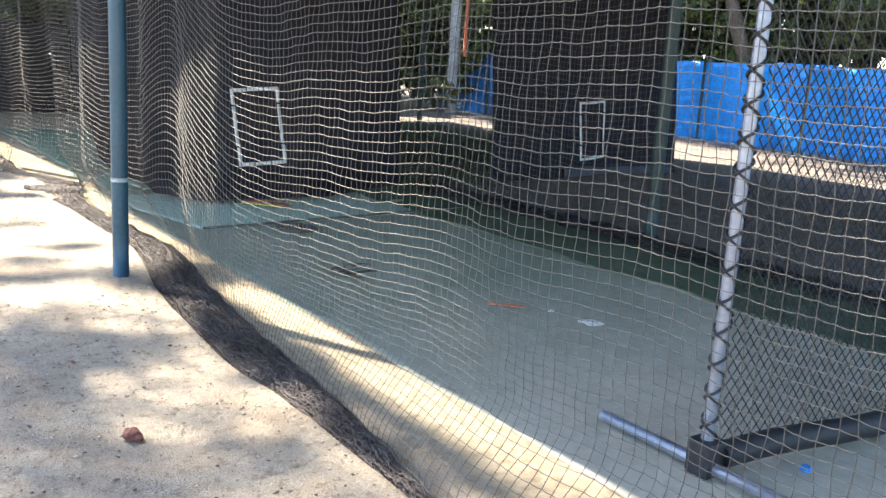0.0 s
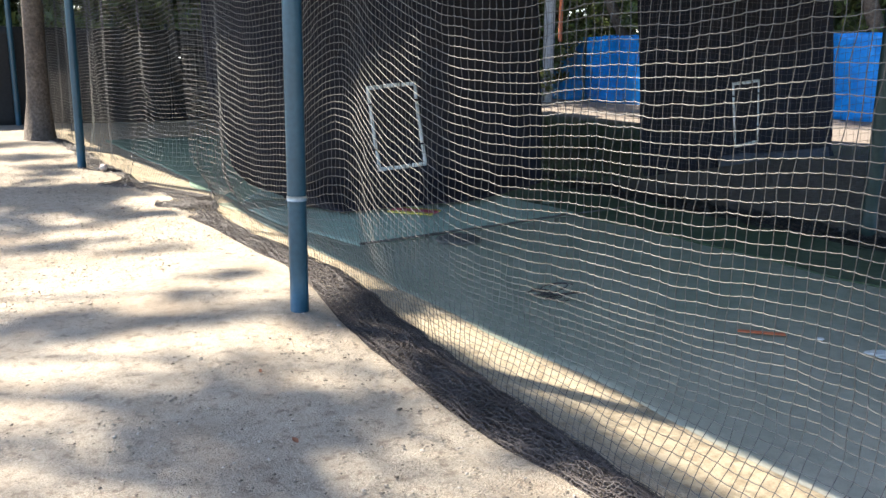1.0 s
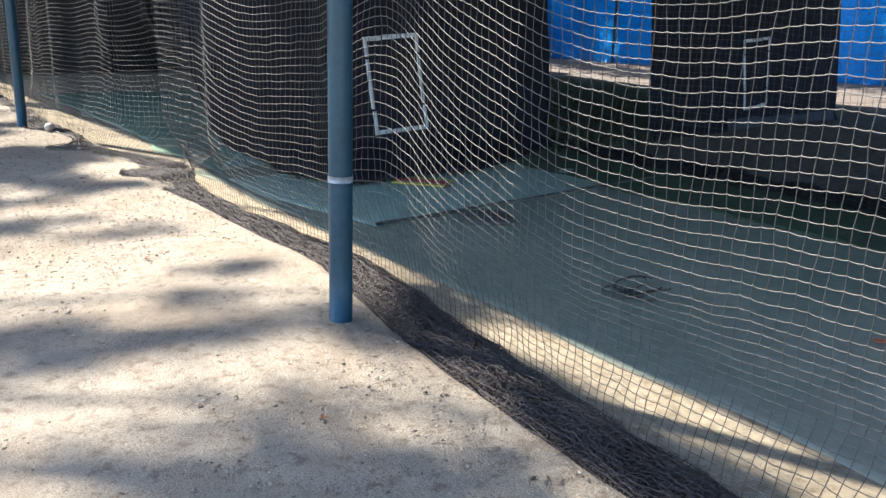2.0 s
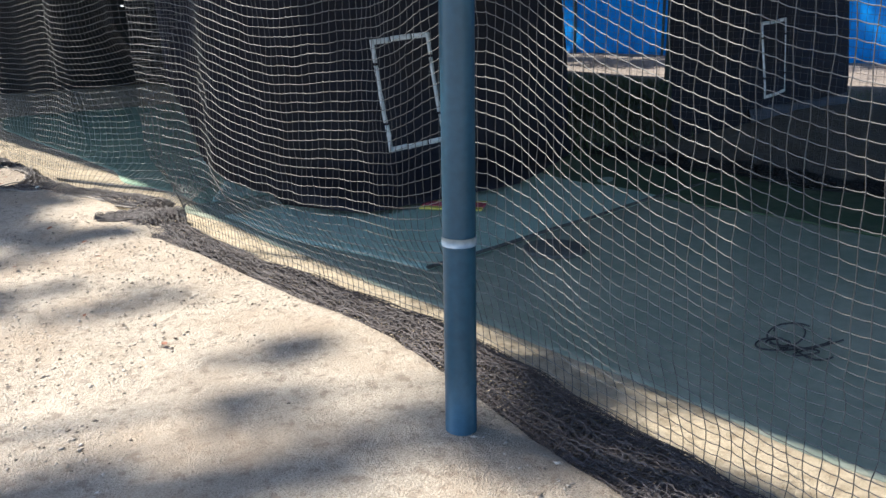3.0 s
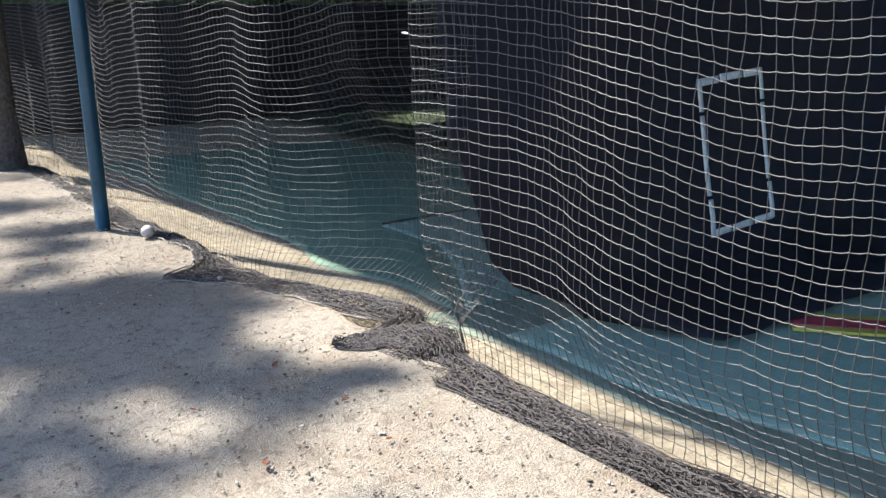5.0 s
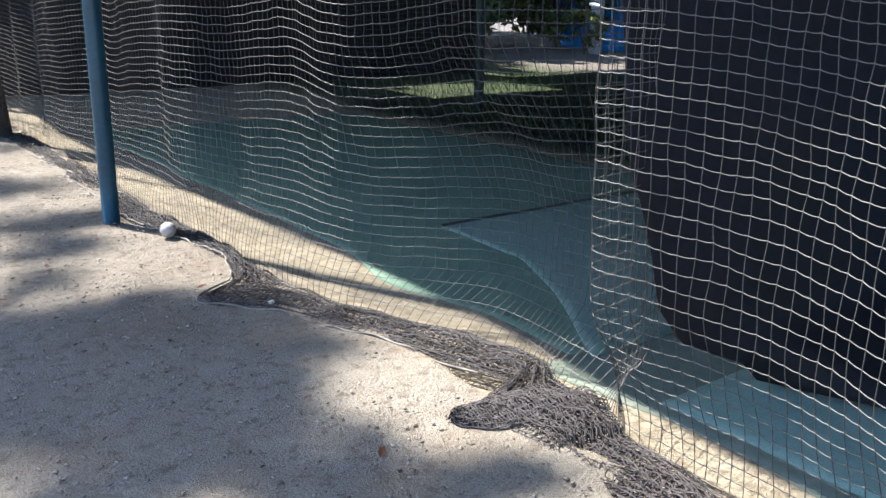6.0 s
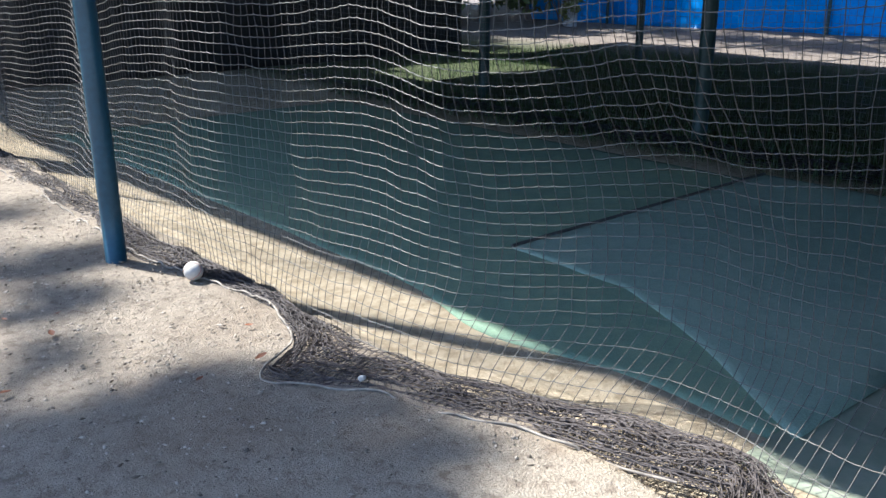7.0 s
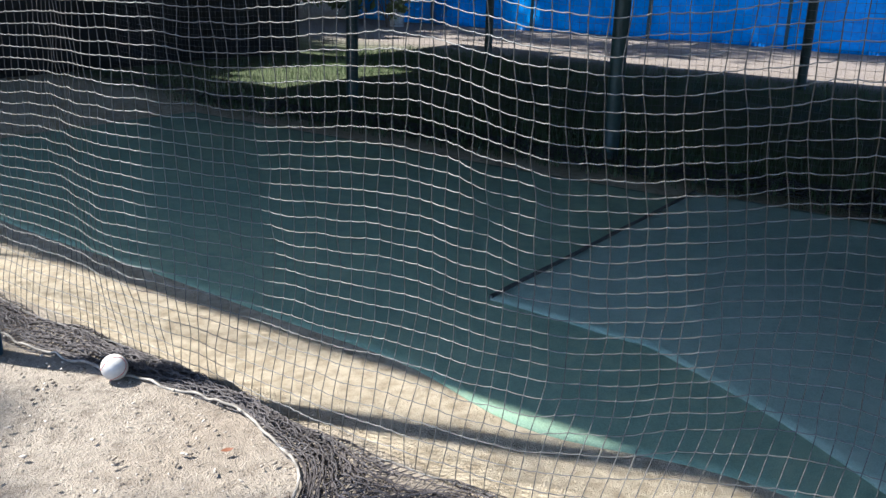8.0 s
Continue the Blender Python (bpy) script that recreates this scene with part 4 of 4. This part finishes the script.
def build_litter():
    blob("stone", "dark reddish stone lying on the sand", "stone", -0.53, -2.02, 0.0, 0.033, M_ROCK, 2.0)
    blob("paper_scrap", "crumpled white scrap caught on the net hem", "litter", 0.10, 4.17, 0.016, 0.014, M_SCRAP, 4.0, 0.5)
    blob("plastic_scrap", "flat white plastic scrap on the lane floor", "litter", 1.89, -1.61, FLOOR, 0.055, M_PAPER, 5.0, 0.16)
    blob("plastic_scrap", "small white fleck on the lane floor", "litter", 1.85, -1.35, FLOOR, 0.018, M_PAPER, 6.0, 0.3)
    blob("plastic_scrap", "small bright blue scrap beside the screen's padded rail", "litter", 1.334, -3.157, FLOOR, 0.024, M_BLUE, 7.0, 0.4)
    t = thing("floor_plate", "red plate with yellow edges lying on the mat", "plate", at=(1.80, 2.13, FLOOR + 0.012))
    bm = bmesh.new()
    box(bm, -0.18, 0.18, -0.055, 0.055, 0, 0.014, 0.003)
    part("plate", bm, M_RED, t)
    for y in (-0.082, 0.082):
        bm = bmesh.new()
        box(bm, -0.18, 0.18, y - 0.026, y + 0.026, 0, 0.012, 0.003)
        part("edge", bm, M_YELLOW, t, "yellow edge strip")
    t.rotation_euler = (0, 0, radians(-52))
    o = thing("rubber_disc", "round dirty black rubber base on the lane floor", "base", at=(1.57, 1.13, FLOOR))
    V, F = pipe([(0, 0, 0.0), (0, 0, 0.004), (0, 0, 0.014), (0, 0, 0.018), (0, 0, 0.0185)], [0.15, 0.152, 0.148, 0.138, 0.001], 36)
    raw("disc", V, F, M_RUBBER, o, smooth=True)
    m = thing("floor_strip", "faded orange strip on the lane floor", "strip", at=(1.69, -1.17, FLOOR + 0.004))
    bm = bmesh.new()
    box(bm, -0.10, 0.10, -0.016, 0.016, 0, 0.005, 0.0015)
    part("strip", bm, M_ORANGE, m)
    m.rotation_euler = (0, 0, radians(-46))
    c = thing("cord_tangle", "tangled black cord lying on the lane floor", "cord", at=(1.28, -0.25, FLOOR + 0.012))
    rg = np.random.RandomState(5)
    for i in range(5):
        k = np.linspace(0, 1, 26)
        ph = rg.uniform(0, 6.28, 4)
        pts = np.stack([0.09 * np.sin(3.1 * k + ph[0]) + 0.05 * np.sin(9 * k + ph[1]), 0.08 * np.sin(2.6 * k + ph[2]) + 0.05 * np.cos(8 * k + ph[3]), 0.012 + 0.012 * np.sin(7 * k + ph[1])], axis=-1)[None]
        V, F = tube_grid(pts, 0.0035, 5)
        raw("cord", V, F, M_PAD, c)
    k = np.linspace(0, 1, 12)
    tw = thing("twig", "pale twig caught in the net", "twig", at=(float(net_across(np.array(2.76), np.array(0.15))) - 0.004, 2.76, 0.15))
    V, F = pipe(np.stack([0.0 * k, -0.07 * k, 0.12 * k + 0.01 * np.sin(6 * k)], axis=-1), 0.0025 * (1.2 - 0.8 * k), 7)
    raw("stem", V, F, M_ROPE, tw, smooth=True)
    kn = thing("net_tie", "small white tie knotted on the net", "tie", at=(float(net_across(np.array(2.80), np.array(1.1))) - 0.006, 2.80, 1.10))
    V, F = pipe([(0, 0.0, 0), (-0.006, 0.009, 0.002), (-0.008, 0.022, 0.003)], [0.0028, 0.0038, 0.0028], 8)
    raw("knot", V, F, M_PAPER, kn, smooth=True)


def build_scatter():
    rg = np.random.RandomState(17)
    # pebbles and grit on the sand
    n = 52000
    x = rg.uniform(-1.5, 0.25, n)
    y = rg.uniform(-3.6, 7.5, n)
    sz = 0.0016 + 0.0060 * rg.uniform(0, 1, n) ** 7
    oct_v = np.array([(1, 0, 0), (0, 1, 0), (-1, 0, 0), (0, -1, 0), (0, 0, 0.7), (0, 0, -0.7)])
    oct_f = np.array([(0, 1, 4), (1, 2, 4), (2, 3, 4), (3, 0, 4), (1, 0, 5), (2, 1, 5), (3, 2, 5), (0, 3, 5)])
    clear = x < np.interp(y, HEM_S, HEM_FRONT) + 0.01
    x, y, sz = x[clear], y[clear], sz[clear]
    n = len(x)
    an = rg.uniform(0, 6.28, n)
    rot = np.stack([np.stack([np.cos(an), -np.sin(an)], -1), np.stack([np.sin(an), np.cos(an)], -1)], -2)
    base = oct_v[None] * sz[:, None, None] * rg.uniform(0.45, 1.6, (n, 6, 1)) * np.array([1.3, 0.8, 0.75])
    base[..., :2] = np.einsum("nij,nkj->nki", rot, base[..., :2])
    V = base + np.stack([x, y, 0.003 + 0.2 * sz], -1)[:, None, :]
    F = (oct_f[None] + 6 * np.arange(n)[:, None, None]).reshape(-1, 3)
    tagged(raw("pebbles", V, F, M_PEBBLE), "small pebbles and grit scattered on the sand", "pebbles", kind="stuff")
    # dry leaves, a few placed where they lie and the rest strewn
    spots = [(-0.24, 4.49), (-0.03, 4.51), (0.06, 4.75), (-0.38, 5.27), (-0.42, -0.66), (-0.11, 2.64), (-0.51, 2.86), (-0.35, 1.1)] + [(rg.uniform(-1.3, 0.1), rg.uniform(-3, 7)) for _ in range(14)]
    for i, (lx, ly) in enumerate(spots):
        ln = rg.uniform(0.010, 0.022)
        k = np.linspace(-1, 1, 5)
        wd = ln * 0.5 * (1 - 0.85 * np.abs(k) ** 1.6)
        V = np.concatenate([np.stack([k * ln, sg * wd, 0.004 + 0.3 * wd * abs(sg) + 0.002 * k * k], -1) for sg in (-1, 0, 1)])
        F = np.array([(a + r * 5, a + 1 + r * 5, a + 6 + r * 5, a + 5 + r * 5) for r in (0, 1) for a in range(4)])
        ob = raw("dry_leaf", V, F, M_DRYLEAF)
        ob.location, ob.rotation_euler = (lx, ly, 0.006), (rg.uniform(-0.2, 0.2), rg.uniform(-0.2, 0.2), rg.uniform(0, 6.28))
        tagged(ob, "curled reddish dry leaf on the sand", "leaf", "dry leaves")
    # grass past the lanes
    n = 26000
    gx, gy = rg.uniform(3.5, 9.2, n), rg.uniform(2.6, 11.3, n)
    h, an = rg.uniform(0.02, 0.075, n), rg.uniform(0, 6.28, n)
    w = 0.004
    c, sn = np.cos(an), np.sin(an)
    V = np.stack([np.stack([gx - w * c, gy - w * sn, 0 * h - 0.03], -1), np.stack([gx + w * c, gy + w * sn, 0 * h - 0.03], -1),
                  np.stack([gx + 0.5 * h * rg.uniform(-1, 1, n), gy + 0.5 * h * rg.uniform(-1, 1, n), h], -1)], 1)
    tagged(raw("grass", V, np.arange(3 * n).reshape(-1, 3), M_GRASS), "short dark grass past the lanes", "grass", kind="stuff")
    t = thing("dead_tree", "dark rough bare tree standing by the net line", "tree", at=(0.0, 8.95, 0))
    k = np.linspace(0, 1, 10)
    V, F = pipe(np.stack([0.05 * np.sin(4 * k), 0.03 * k, 5.5 * k - 0.1], -1), 0.13 + 0.09 * np.exp(-k * 18), 14)
    raw("trunk", V, F, M_BARK, t, smooth=True)


build_ground()
build_turf()
build_posts()
build_roof()
build_curtains()
build_net()
build_divider_net()
build_screen()
build_fences()
build_trees()
build_overhang()
build_ball()
build_litter()
build_scatter()
